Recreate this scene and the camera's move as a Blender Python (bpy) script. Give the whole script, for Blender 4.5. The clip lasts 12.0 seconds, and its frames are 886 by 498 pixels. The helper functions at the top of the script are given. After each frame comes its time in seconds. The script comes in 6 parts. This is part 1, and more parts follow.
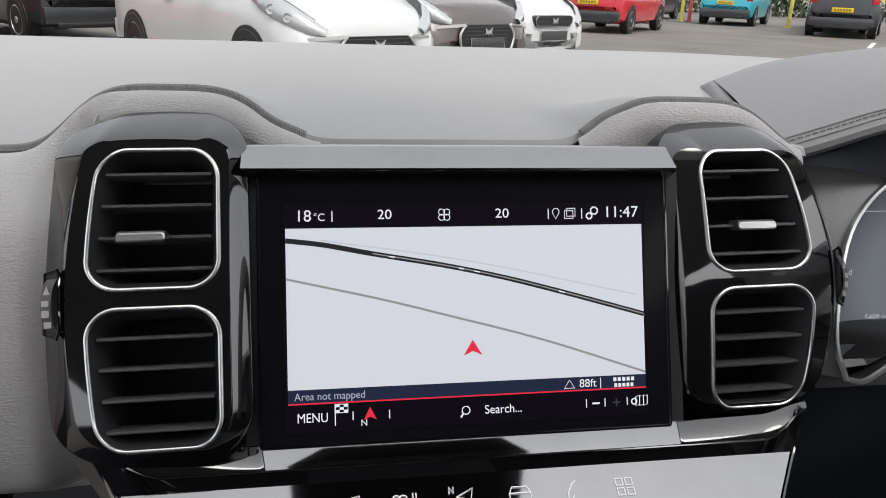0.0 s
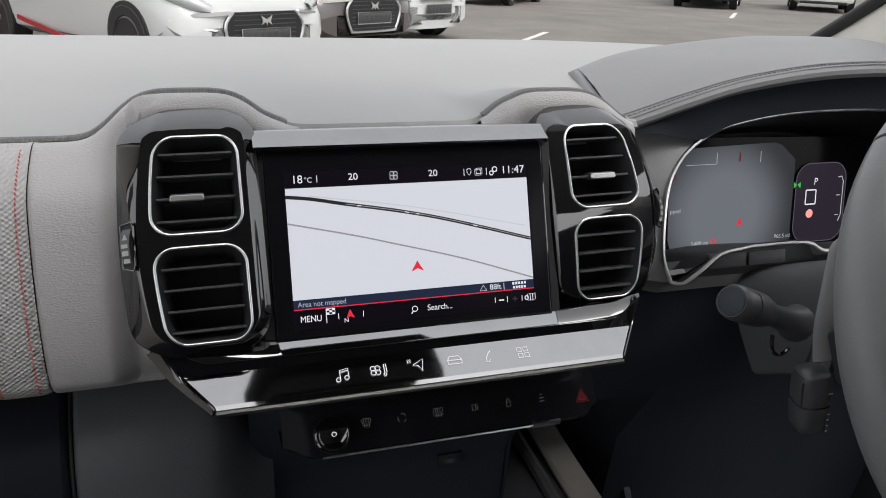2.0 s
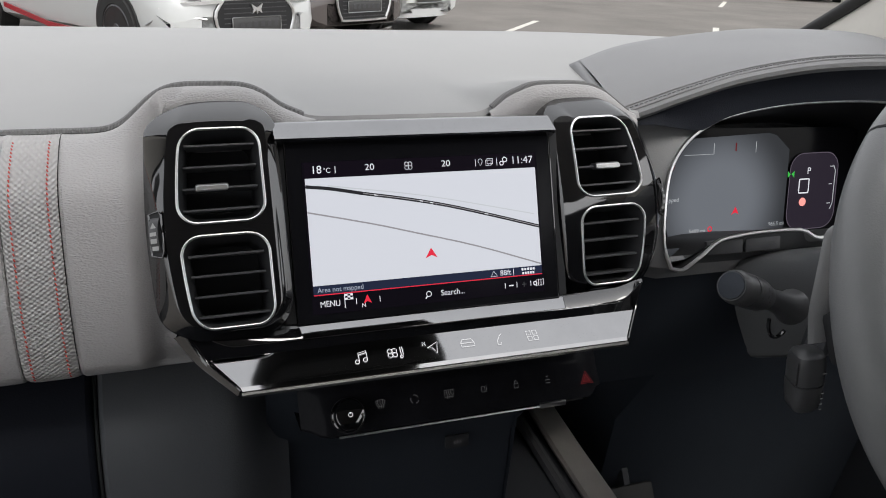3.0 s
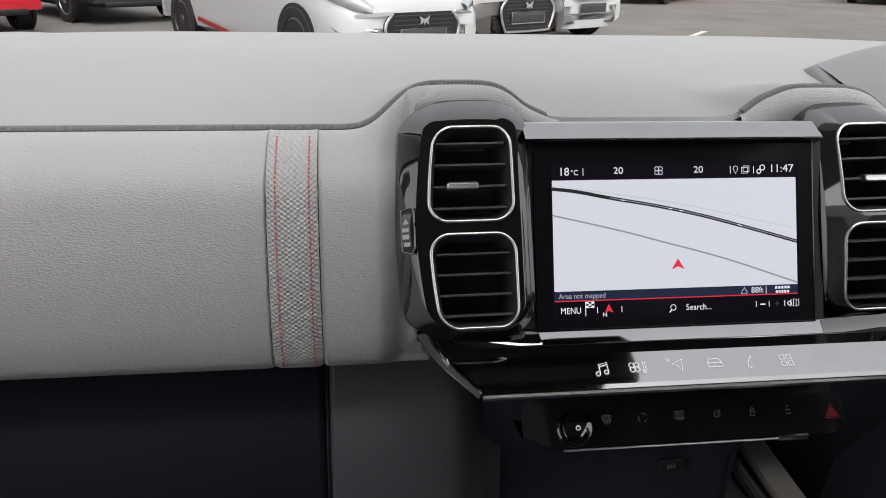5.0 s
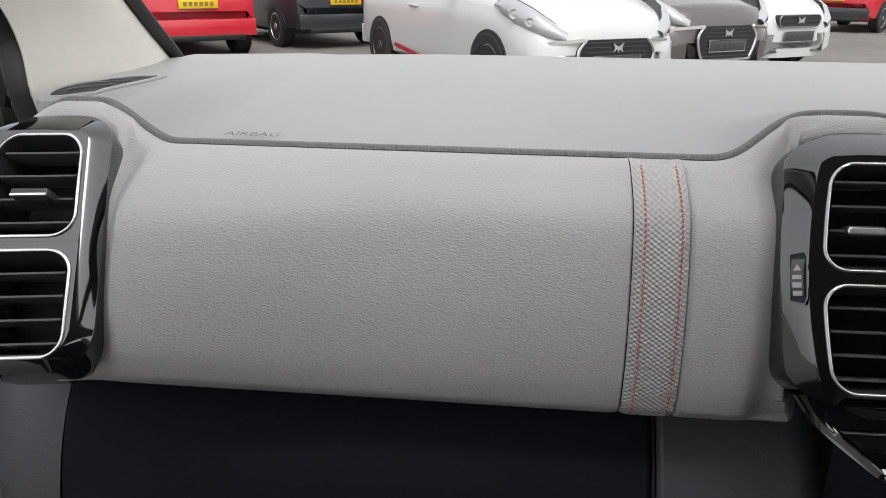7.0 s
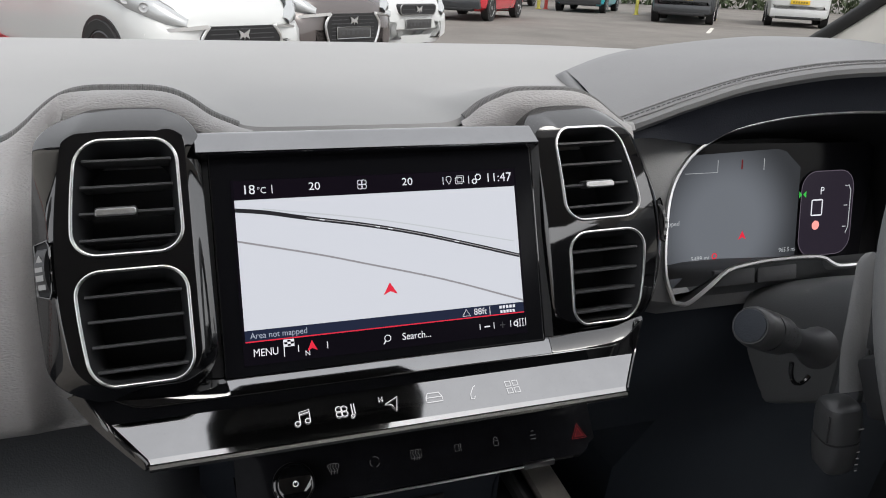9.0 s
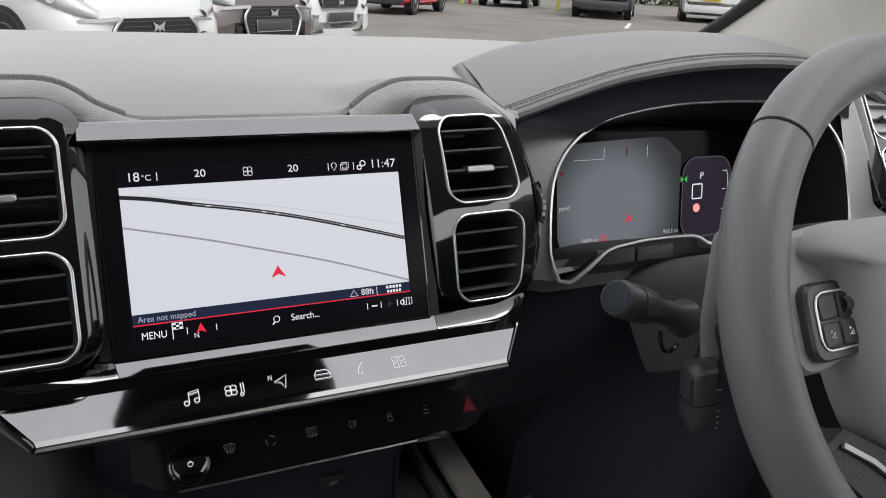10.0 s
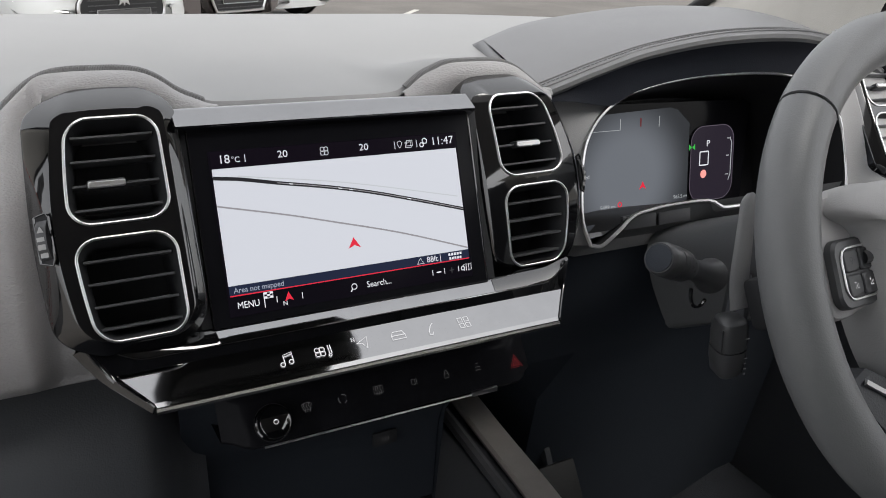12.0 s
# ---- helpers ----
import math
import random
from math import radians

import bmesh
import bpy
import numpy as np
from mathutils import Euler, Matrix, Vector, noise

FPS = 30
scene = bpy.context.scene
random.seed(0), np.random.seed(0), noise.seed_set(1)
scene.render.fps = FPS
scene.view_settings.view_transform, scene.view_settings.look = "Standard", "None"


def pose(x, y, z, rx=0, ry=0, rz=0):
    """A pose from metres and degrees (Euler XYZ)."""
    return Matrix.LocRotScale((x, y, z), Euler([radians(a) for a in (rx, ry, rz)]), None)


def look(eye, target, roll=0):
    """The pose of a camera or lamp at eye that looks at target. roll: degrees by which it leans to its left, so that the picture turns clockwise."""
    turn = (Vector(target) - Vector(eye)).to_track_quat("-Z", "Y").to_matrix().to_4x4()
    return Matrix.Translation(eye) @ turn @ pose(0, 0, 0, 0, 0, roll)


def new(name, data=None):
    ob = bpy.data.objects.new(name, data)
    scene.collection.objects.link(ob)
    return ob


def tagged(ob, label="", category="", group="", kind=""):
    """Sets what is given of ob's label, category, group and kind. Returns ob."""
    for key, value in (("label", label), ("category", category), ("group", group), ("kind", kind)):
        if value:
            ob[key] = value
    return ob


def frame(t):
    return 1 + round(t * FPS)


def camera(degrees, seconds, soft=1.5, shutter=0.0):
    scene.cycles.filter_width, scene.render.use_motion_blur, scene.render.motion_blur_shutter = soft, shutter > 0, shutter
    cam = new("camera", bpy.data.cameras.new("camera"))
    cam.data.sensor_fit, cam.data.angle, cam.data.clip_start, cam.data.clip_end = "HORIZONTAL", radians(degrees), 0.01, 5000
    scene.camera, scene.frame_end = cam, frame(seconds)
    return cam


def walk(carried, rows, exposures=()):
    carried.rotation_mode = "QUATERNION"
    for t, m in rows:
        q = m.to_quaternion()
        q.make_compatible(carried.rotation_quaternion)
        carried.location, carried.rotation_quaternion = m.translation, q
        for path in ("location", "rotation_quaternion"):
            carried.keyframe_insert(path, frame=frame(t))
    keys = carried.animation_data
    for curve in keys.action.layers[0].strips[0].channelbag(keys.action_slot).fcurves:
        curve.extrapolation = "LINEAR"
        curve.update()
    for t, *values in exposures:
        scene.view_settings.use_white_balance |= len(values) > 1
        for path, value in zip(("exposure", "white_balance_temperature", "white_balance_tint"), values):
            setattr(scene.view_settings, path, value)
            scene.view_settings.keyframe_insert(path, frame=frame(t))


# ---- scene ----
cam = camera(61.1, 12.0, soft=1.0)
PATH = [
    (0, (-0.071, 0.059, 1.291), (0.251, 1.914, 0.614), 2.3),
    (0.5, (-0.089, 0.04, 1.273), (0.271, 1.868, 0.544), 3.0),
    (1, (-0.096, -0.01, 1.294), (0.355, 1.795, 0.562), 3.1),
    (1.5, (-0.115, -0.053, 1.309), (0.419, 1.733, 0.585), 2.7),
    (2, (-0.137, -0.09, 1.329), (0.454, 1.675, 0.598), 2.6),
    (2.5, (-0.15, -0.103, 1.33), (0.468, 1.648, 0.586), 2.6),
    (2.7, (-0.153, -0.106, 1.332), (0.465, 1.643, 0.585), 2.7),
    (4.3, (-0.189, -0.085, 1.339), (0.263, 1.686, 0.527), 2.1),
    (4.5, (-0.191, -0.085, 1.323), (0.193, 1.728, 0.57), 1.6),
    (5, (-0.221, -0.075, 1.322), (0.021, 1.766, 0.58), 1.3),
    (5.5, (-0.263, -0.066, 1.319), (-0.199, 1.797, 0.594), 1.1),
    (6, (-0.329, -0.054, 1.313), (-0.439, 1.814, 0.607), 1.0),
    (6.5, (-0.383, -0.056, 1.316), (-0.623, 1.806, 0.625), 0.8),
    (7, (-0.346, -0.04, 1.314), (-0.536, 1.829, 0.627), 0.6),
    (7.5, (-0.268, -0.027, 1.316), (-0.25, 1.848, 0.622), 0.7),
    (9.3, (-0.096, -0.031, 1.306), (0.618, 1.703, 0.612), 3.0),
    (9.5, (-0.089, -0.034, 1.307), (0.662, 1.684, 0.61), 3.2),
    (10, (-0.096, -0.063, 1.309), (0.716, 1.627, 0.612), 3.4),
    (10.5, (-0.117, -0.076, 1.317), (0.731, 1.595, 0.617), 3.5),
    (11, (-0.157, -0.065, 1.322), (0.711, 1.59, 0.608), 3.4),
    (11.5, (-0.184, -0.07, 1.327), (0.691, 1.57, 0.591), 3.1),
    (12, (-0.171, -0.073, 1.321), (0.704, 1.554, 0.555), 2.8),
]
walk(cam, [(t, look(eye, target, roll)) for t, eye, target, roll in PATH])

# ---- light and exposure ----
GROUND = 0.20
scene.view_settings.exposure = 0.8
world = bpy.data.worlds.new("overcast")
scene.world = world
world.use_nodes = True
wn, wl = world.node_tree.nodes, world.node_tree.links
wn.clear()
sky = wn.new("ShaderNodeTexSky")
sky.sky_type, sky.sun_disc = "NISHITA", False
sky.sun_elevation, sky.sun_rotation = radians(53), radians(160)
sky.air_density, sky.dust_density, sky.ozone_density = 1.0, 4.0, 1.0
grey = wn.new("ShaderNodeHueSaturation")
grey.inputs["Saturation"].default_value = 0.22
back = wn.new("ShaderNodeBackground")
back.inputs["Strength"].default_value = 0.15
wout = wn.new("ShaderNodeOutputWorld")
wl.new(sky.outputs[0], grey.inputs["Color"])
veil = wn.new("ShaderNodeMix")
veil.data_type = "RGBA"
veil.inputs["Factor"].default_value = 0.55
veil.inputs["B"].default_value = (4.6, 4.65, 4.75, 1)
wl.new(grey.outputs[0], veil.inputs["A"])
wl.new(veil.outputs["Result"], back.inputs["Color"])
wl.new(back.outputs[0], wout.inputs["Surface"])
sun = new("sun", bpy.data.lights.new("sun", "SUN"))
sun.data.energy, sun.data.angle, sun.data.color = 0.8, radians(35), (1.0, 0.97, 0.92)
sun.matrix_world = look((5, -14, 20), (0, 0, 0))


# ---- materials ----
def material(name, color, rough=0.5, metal=0.0, coat=0.0, spec=0.5, grain=None, depth=0.0, vary=0.0, vary_scale=6.0,
             stretch=(1, 1, 1), emit=0.0, kind="noise", rough_vary=0.0, ior=1.5):
    """A procedural surface: base colour varied at a large scale, relief at the grain's scale."""
    m = bpy.data.materials.new(name)
    m.use_nodes = True
    nt = m.node_tree
    p = nt.nodes["Principled BSDF"]
    p.inputs["Base Color"].default_value = (*color, 1)
    p.inputs["Roughness"].default_value = rough
    p.inputs["Metallic"].default_value = metal
    p.inputs["IOR"].default_value = ior
    p.inputs["Coat Weight"].default_value = coat
    p.inputs["Coat Roughness"].default_value = 0.03
    p.inputs["Specular IOR Level"].default_value = spec
    if emit:
        p.inputs["Emission Color"].default_value = (*color, 1)
        p.inputs["Base Color"].default_value = (*[0.1 * k for k in color], 1)
        p.inputs["Emission Strength"].default_value = emit
        p.inputs["Specular IOR Level"].default_value = 0.06
    coord = nt.nodes.new("ShaderNodeTexCoord")
    place = nt.nodes.new("ShaderNodeMapping")
    place.inputs["Scale"].default_value = stretch
    nt.links.new(coord.outputs["Object"], place.inputs["Vector"])
    if vary:
        big = nt.nodes.new("ShaderNodeTexNoise")
        big.inputs["Scale"].default_value = vary_scale
        big.inputs["Detail"].default_value = 6
        big.inputs["Roughness"].default_value = 0.65
        nt.links.new(place.outputs[0], big.inputs["Vector"])
        ramp = nt.nodes.new("ShaderNodeMapRange")
        ramp.inputs["From Min"].default_value, ramp.inputs["From Max"].default_value = 0.3, 0.7
        ramp.inputs["To Min"].default_value, ramp.inputs["To Max"].default_value = 1 - vary, 1 + vary
        nt.links.new(big.outputs["Fac"], ramp.inputs["Value"])
        mul = nt.nodes.new("ShaderNodeVectorMath")
        mul.operation = "SCALE"
        mul.inputs[0].default_value = color
        nt.links.new(ramp.outputs[0], mul.inputs["Scale"])
        nt.links.new(mul.outputs[0], p.inputs["Base Color"])
        if rough_vary:
            r2 = nt.nodes.new("ShaderNodeMapRange")
            r2.inputs["From Min"].default_value, r2.inputs["From Max"].default_value = 0.3, 0.7
            r2.inputs["To Min"].default_value, r2.inputs["To Max"].default_value = max(0.0, rough - rough_vary), rough + rough_vary
            nt.links.new(big.outputs["Fac"], r2.inputs["Value"])
            nt.links.new(r2.outputs[0], p.inputs["Roughness"])
    if grain:
        if kind == "leather":
            tex = nt.nodes.new("ShaderNodeTexVoronoi")
            tex.feature = "SMOOTH_F1"
            tex.inputs["Smoothness"].default_value = 0.7
            tex.inputs["Scale"].default_value = grain
            warp = nt.nodes.new("ShaderNodeTexNoise")
            warp.inputs["Scale"].default_value = grain * 0.5
            warp.inputs["Detail"].default_value = 3
            nt.links.new(place.outputs[0], warp.inputs["Vector"])
            mixv = nt.nodes.new("ShaderNodeVectorMath")
            mixv.operation = "MULTIPLY_ADD"
            mixv.inputs[1].default_value = (1.5 / grain,) * 3
            nt.links.new(warp.outputs["Color"], mixv.inputs[0])
            nt.links.new(place.outputs[0], mixv.inputs[2])
            nt.links.new(mixv.outputs[0], tex.inputs["Vector"])
            height = tex.outputs["Distance"]
        elif kind == "rib":
            rib = nt.nodes.new("ShaderNodeTexWave")
            rib.bands_direction = "X"
            rib.inputs["Scale"].default_value = grain
            rib.inputs["Distortion"].default_value = 0.6
            nt.links.new(place.outputs[0], rib.inputs["Vector"])
            height = rib.outputs["Fac"]
        elif kind == "weave":
            sep = nt.nodes.new("ShaderNodeSeparateXYZ")
            nt.links.new(place.outputs[0], sep.inputs[0])
            waves = []
            for sx, sz in ((1, 1.4), (1, -1.4)):
                a = nt.nodes.new("ShaderNodeMath"); a.operation = "MULTIPLY"; a.inputs[1].default_value = grain * sx
                b = nt.nodes.new("ShaderNodeMath"); b.operation = "MULTIPLY_ADD"; b.inputs[1].default_value = grain * sz
                s = nt.nodes.new("ShaderNodeMath"); s.operation = "SINE"
                nt.links.new(sep.outputs["X"], a.inputs[0])
                nt.links.new(sep.outputs["Z"], b.inputs[0])
                nt.links.new(a.outputs[0], b.inputs[2])
                nt.links.new(b.outputs[0], s.inputs[0])
                waves.append(s)
            add = nt.nodes.new("ShaderNodeMath"); add.operation = "ADD"
            nt.links.new(waves[0].outputs[0], add.inputs[0])
            nt.links.new(waves[1].outputs[0], add.inputs[1])
            height = add.outputs[0]
        else:
            tex = nt.nodes.new("ShaderNodeTexNoise")
            tex.inputs["Scale"].default_value = grain
            tex.inputs["Detail"].default_value = 4
            nt.links.new(place.outputs[0], tex.inputs["Vector"])
            height = tex.outputs["Fac"]
        bump = nt.nodes.new("ShaderNodeBump")
        bump.inputs["Distance"].default_value = depth
        bump.inputs["Strength"].default_value = 1.0
        nt.links.new(height, bump.inputs["Height"])
        nt.links.new(bump.outputs[0], p.inputs["Normal"])
    return m


PAD = material("grey_grained_leatherette", (0.445, 0.435, 0.436), 0.52, grain=950, depth=0.00042, kind="leather", stretch=(0.50, 0.9, 1.25), vary=0.05, vary_scale=5)
TOP = material("grey_soft_dash_top", (0.318, 0.316, 0.314), 0.45, grain=1500, depth=0.00003, vary=0.04, vary_scale=4)
SEAM = material("grey_ribbed_seam", (0.200, 0.198, 0.196), 0.65, grain=330, depth=0.0005, kind="rib", vary=0.10, vary_scale=300)
STRAP = material("grey_woven_strap", (0.47, 0.462, 0.458), 0.7, grain=1500, depth=0.00022, kind="weave", vary=0.05, vary_scale=40)
THREAD = material("red_thread", (0.55, 0.08, 0.06), 0.6)
BLACK_THREAD = material("grey_thread", (0.10, 0.10, 0.10), 0.6)
GLOSS = material("gloss_piano_black", (0.006, 0.006, 0.007), 0.035, ior=2.15)
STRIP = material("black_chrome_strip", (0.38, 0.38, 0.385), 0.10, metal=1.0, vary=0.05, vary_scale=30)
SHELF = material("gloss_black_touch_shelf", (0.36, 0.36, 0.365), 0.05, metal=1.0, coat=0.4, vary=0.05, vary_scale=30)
HOUSING = material("black_cluster_housing", (0.030, 0.030, 0.032), 0.5, spec=0.2, vary=0.1)
GLASS_BLACK = material("black_screen_glass", (0.010, 0.010, 0.012), 0.12, spec=0.10)
BARGLOSS = material("gloss_black_key_bar", (0.018, 0.018, 0.021), 0.18, vary=0.2, vary_scale=30, spec=0.07, ior=1.4)
CHROME = material("satin_chrome", (0.88, 0.875, 0.87), 0.28, metal=1.0, vary=0.05, vary_scale=60)
LIP_METAL = material("brushed_lip_metal", (0.42, 0.415, 0.405), 0.26, metal=1.0, vary=0.1, vary_scale=60)
DIM_CHROME = material("dull_silver", (0.42, 0.42, 0.42), 0.28, metal=1.0, vary=0.06, vary_scale=60)
PLASTIC = material("dark_grained_plastic", (0.058, 0.061, 0.068), 0.46, spec=0.5, grain=700, depth=0.0002, kind="leather", vary=0.1, vary_scale=8)
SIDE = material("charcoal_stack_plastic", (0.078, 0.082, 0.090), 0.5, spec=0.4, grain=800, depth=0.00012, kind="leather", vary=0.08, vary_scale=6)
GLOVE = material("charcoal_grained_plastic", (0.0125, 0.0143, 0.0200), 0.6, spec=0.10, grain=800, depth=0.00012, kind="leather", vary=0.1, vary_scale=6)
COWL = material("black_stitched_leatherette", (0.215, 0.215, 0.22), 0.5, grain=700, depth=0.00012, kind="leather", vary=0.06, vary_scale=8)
COLUMN = material("grey_column_plastic", (0.115, 0.118, 0.123), 0.42, spec=0.5, grain=800, depth=0.00012, kind="leather", vary=0.08)
STALK = material("black_stalk_plastic", (0.085, 0.086, 0.090), 0.28, spec=0.5, grain=900, depth=0.00004)
SLAT = material("black_vent_plastic", (0.085, 0.086, 0.090), 0.28, grain=900, depth=0.00004)
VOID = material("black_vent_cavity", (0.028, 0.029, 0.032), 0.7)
LEATHER = material("black_wheel_leather", (0.228, 0.231, 0.235), 0.36, grain=900, depth=0.00012, kind="leather", vary=0.08, vary_scale=12)
CHARCOAL = material("charcoal_panel_plastic", (0.27, 0.27, 0.274), 0.5, grain=800, depth=0.00012, kind="leather", vary=0.08)
HUBMAT = material("dark_grey_hub_plastic", (0.48, 0.475, 0.475), 0.55, grain=900, depth=0.00015, kind="leather", vary=0.05)
BUTTON = material("grey_button_plastic", (0.055, 0.056, 0.06), 0.4)
KNEE = material("black_knee_plastic", (0.034, 0.040, 0.051), 0.55, spec=0.3, grain=800, depth=0.0001, kind="leather", vary=0.1)
CARPET = material("black_carpet", (0.022, 0.024, 0.029), 0.95, grain=500, depth=0.002, vary=0.2, vary_scale=30)
PILLAR = material("pale_pillar_cloth", (0.66, 0.63, 0.575), 0.85, grain=1200, depth=0.0003, vary=0.04, vary_scale=20)
RUBBER = material("black_rubber", (0.012, 0.012, 0.012), 0.6, grain=300, depth=0.0003)
DOOR_GREY = material("grey_painted_metal", (0.26, 0.27, 0.28), 0.4, vary=0.1, vary_scale=12)
HINGE_GREY = material("grey_hinge_paint", (0.42, 0.425, 0.43), 0.45, vary=0.1, vary_scale=30)
BODY_WHITE = material("white_body_paint", (0.72, 0.72, 0.73), 0.2, coat=0.6)
HEADLINER = material("pale_headliner", (0.34, 0.33, 0.32), 0.9, grain=900, depth=0.0003, vary=0.05)
ASPHALT = material("car_park_asphalt", (0.165, 0.152, 0.138), 0.9, grain=40, depth=0.006, vary=0.22, vary_scale=0.6)
LINE_PAINT = material("worn_white_line", (0.62, 0.60, 0.55), 0.8, vary=0.2, vary_scale=5)
UI_WHITE = material("lit_white", (0.85, 0.86, 0.92), 0.4, emit=0.52)
UI_MAP = material("lit_map", (0.74, 0.76, 0.83), 0.3, emit=0.485)
UI_STRIP = material("lit_status_strip", (0.007, 0.005, 0.009), 0.3, emit=0.50)
UI_NAVY = material("lit_navy_bar", (0.020, 0.026, 0.055), 0.3, emit=0.50)
UI_RED = material("lit_red", (0.75, 0.03, 0.06), 0.3, emit=0.56)
UI_ROAD = material("lit_dark_road", (0.035, 0.035, 0.040), 0.3, emit=0.37)
UI_LANE = material("lit_grey_lane", (0.33, 0.32, 0.34), 0.3, emit=0.50)
UI_FAINT = material("lit_faint_line", (0.60, 0.63, 0.66), 0.3, emit=0.50)
UI_DIM = material("lit_dim_text", (0.42, 0.46, 0.56), 0.3, emit=0.50)
UI_GREY = material("lit_faded_plus", (0.05, 0.05, 0.055), 0.3, emit=0.50)
# Icon prints emit a little, so they read bright without any lamp.
ICON = material("pale_printed_icon_glow", (0.80, 0.80, 0.82), 0.4, emit=0.6)
WHEEL_MARK = material("pale_wheel_mark", (0.45, 0.45, 0.45), 0.5)
CONSOLE_SILVER = material("beige_satin_silver", (0.52, 0.49, 0.455), 0.36, metal=0.5, vary=0.06, vary_scale=40)
# Dimmer marks and the hazard sign are given emission too.
ICON_DIM = material("grey_printed_icon_glow", (0.24, 0.24, 0.25), 0.4, emit=0.16)
HAZARD = material("red_hazard_print_glow", (0.42, 0.05, 0.06), 0.4, emit=0.16)
CL_MAP = material("dim_cluster_map", (0.090, 0.097, 0.110), 0.25, emit=0.75)
cn = CL_MAP.node_tree
far_ = cn.nodes.new("ShaderNodeVectorMath")
far_.operation = "DISTANCE"
far_.inputs[1].default_value = (0.385, 0.54, 1.085)
cxyz = cn.nodes.new("ShaderNodeTexCoord")
cn.links.new(cxyz.outputs["Object"], far_.inputs[0])
soft_ = cn.nodes.new("ShaderNodeMapRange")
soft_.inputs["From Min"].default_value, soft_.inputs["From Max"].default_value = 0.035, 0.095
soft_.inputs["To Min"].default_value, soft_.inputs["To Max"].default_value = 0.95, 0.20
soft_.interpolation_type = "SMOOTHSTEP"
cn.links.new(far_.outputs["Value"], soft_.inputs["Value"])
cn.links.new(soft_.outputs[0], cn.nodes["Principled BSDF"].inputs["Emission Strength"])
CL_SIDE = material("dim_cluster_side", (0.020, 0.016, 0.024), 0.25, emit=0.7)
CL_GREEN = material("lit_green", (0.04, 0.40, 0.06), 0.4, emit=0.7)
CL_PINK = material("lit_pale_red", (0.80, 0.28, 0.25), 0.4, emit=0.8)
CL_TEXT = material("lit_cluster_text", (0.42, 0.44, 0.46), 0.4, emit=0.55)
PAINT_WHITE = material("white_car_paint", (0.56, 0.57, 0.565), 0.3, coat=0.4)
PAINT_BROWN = material("dark_brown_car_paint", (0.11, 0.095, 0.092), 0.25, metal=0.3, coat=0.8)
PAINT_RED = material("red_car_paint", (0.55, 0.02, 0.035), 0.25, coat=0.8)
PAINT_BLACK = material("charcoal_car_paint", (0.030, 0.033, 0.037), 0.3, coat=0.7)
PAINT_TEAL = material("turquoise_car_paint", (0.03, 0.42, 0.52), 0.3, coat=0.7)
CAR_GLASS = material("tinted_car_glass", (0.012, 0.014, 0.015), 0.05, coat=0.5)
TYRE = material("black_tyre_rubber", (0.018, 0.018, 0.018), 0.75)
ALLOY = material("silver_alloy", (0.50, 0.50, 0.51), 0.3, metal=0.8)
DARK_ALLOY = material("dark_alloy", (0.10, 0.10, 0.105), 0.35, metal=0.7)
LAMP_CLEAR = material("clear_headlamp", (0.46, 0.475, 0.48), 0.12, metal=0.3, coat=0.8)
LAMP_RED = material("red_tail_lamp", (0.45, 0.015, 0.02), 0.15, coat=1.0)
GRILLE = material("black_car_grille", (0.012, 0.012, 0.013), 0.45)
PLATE_YELLOW = material("yellow_number_plate", (0.72, 0.48, 0.02), 0.4)
PLATE_DARK = material("dark_number_plate", (0.05, 0.05, 0.05), 0.4)
PLATE_BARS = material("plate_bars", (0.25, 0.17, 0.02), 0.5)
RED_TRIM = material("red_sill_trim", (0.35, 0.02, 0.03), 0.3)
POST_YELLOW = material("yellow_post_paint", (0.55, 0.50, 0.10), 0.6, vary=0.1)
POST_RED = material("red_post_paint", (0.45, 0.06, 0.05), 0.6)


# ---- mesh tools ----
def thing(name, at, label, category, group="", kind=""):
    """An Empty at a thing's base, which its parts hang from."""
    ob = new(name)
    ob.empty_display_size = 0.01
    ob.matrix_basis = Matrix.Translation(at)
    return tagged(ob, label, category, group, kind)


def root_inverse(ob):
    m = ob.matrix_basis.copy()
    while ob.parent:
        m = ob.parent.matrix_basis @ ob.matrix_parent_inverse @ m
        ob = ob.parent
    return m.inverted()


def part(name, bm, mat, parent=None, label="", smooth=35):
    """Links a bmesh, in world places, as one mesh object under a thing or a part."""
    bmesh.ops.recalc_face_normals(bm, faces=bm.faces)
    me = bpy.data.meshes.new(name)
    bm.to_mesh(me)
    bm.free()
    me.materials.append(mat)
    if smooth:
        me.shade_smooth()
        me.set_sharp_from_angle(angle=radians(smooth))
    ob = new(name, me)
    if parent:
        ob.parent = parent
        ob.matrix_parent_inverse = root_inverse(parent)
    if label:
        ob["label"] = label
    return ob


def loft(loops, closed=True, cap=(False, False), bm=None):
    bm = bm or bmesh.new()
    rows = [[bm.verts.new(p) for p in loop] for loop in loops]
    n = len(rows[0])
    for a, b in zip(rows, rows[1:]):
        for i in range(n if closed else n - 1):
            j = (i + 1) % n
            bm.faces.new((a[i], a[j], b[j], b[i]))
    if cap[0]:
        bm.faces.new(rows[0])
    if cap[1]:
        bm.faces.new(rows[-1])
    return bm


def grid(fn, us, vs, bm=None):
    return loft([[fn(u, v) for v in vs] for u in us], closed=False, bm=bm)


def span(a, b, n):
    return [a + (b - a) * i / (n - 1) for i in range(n)]


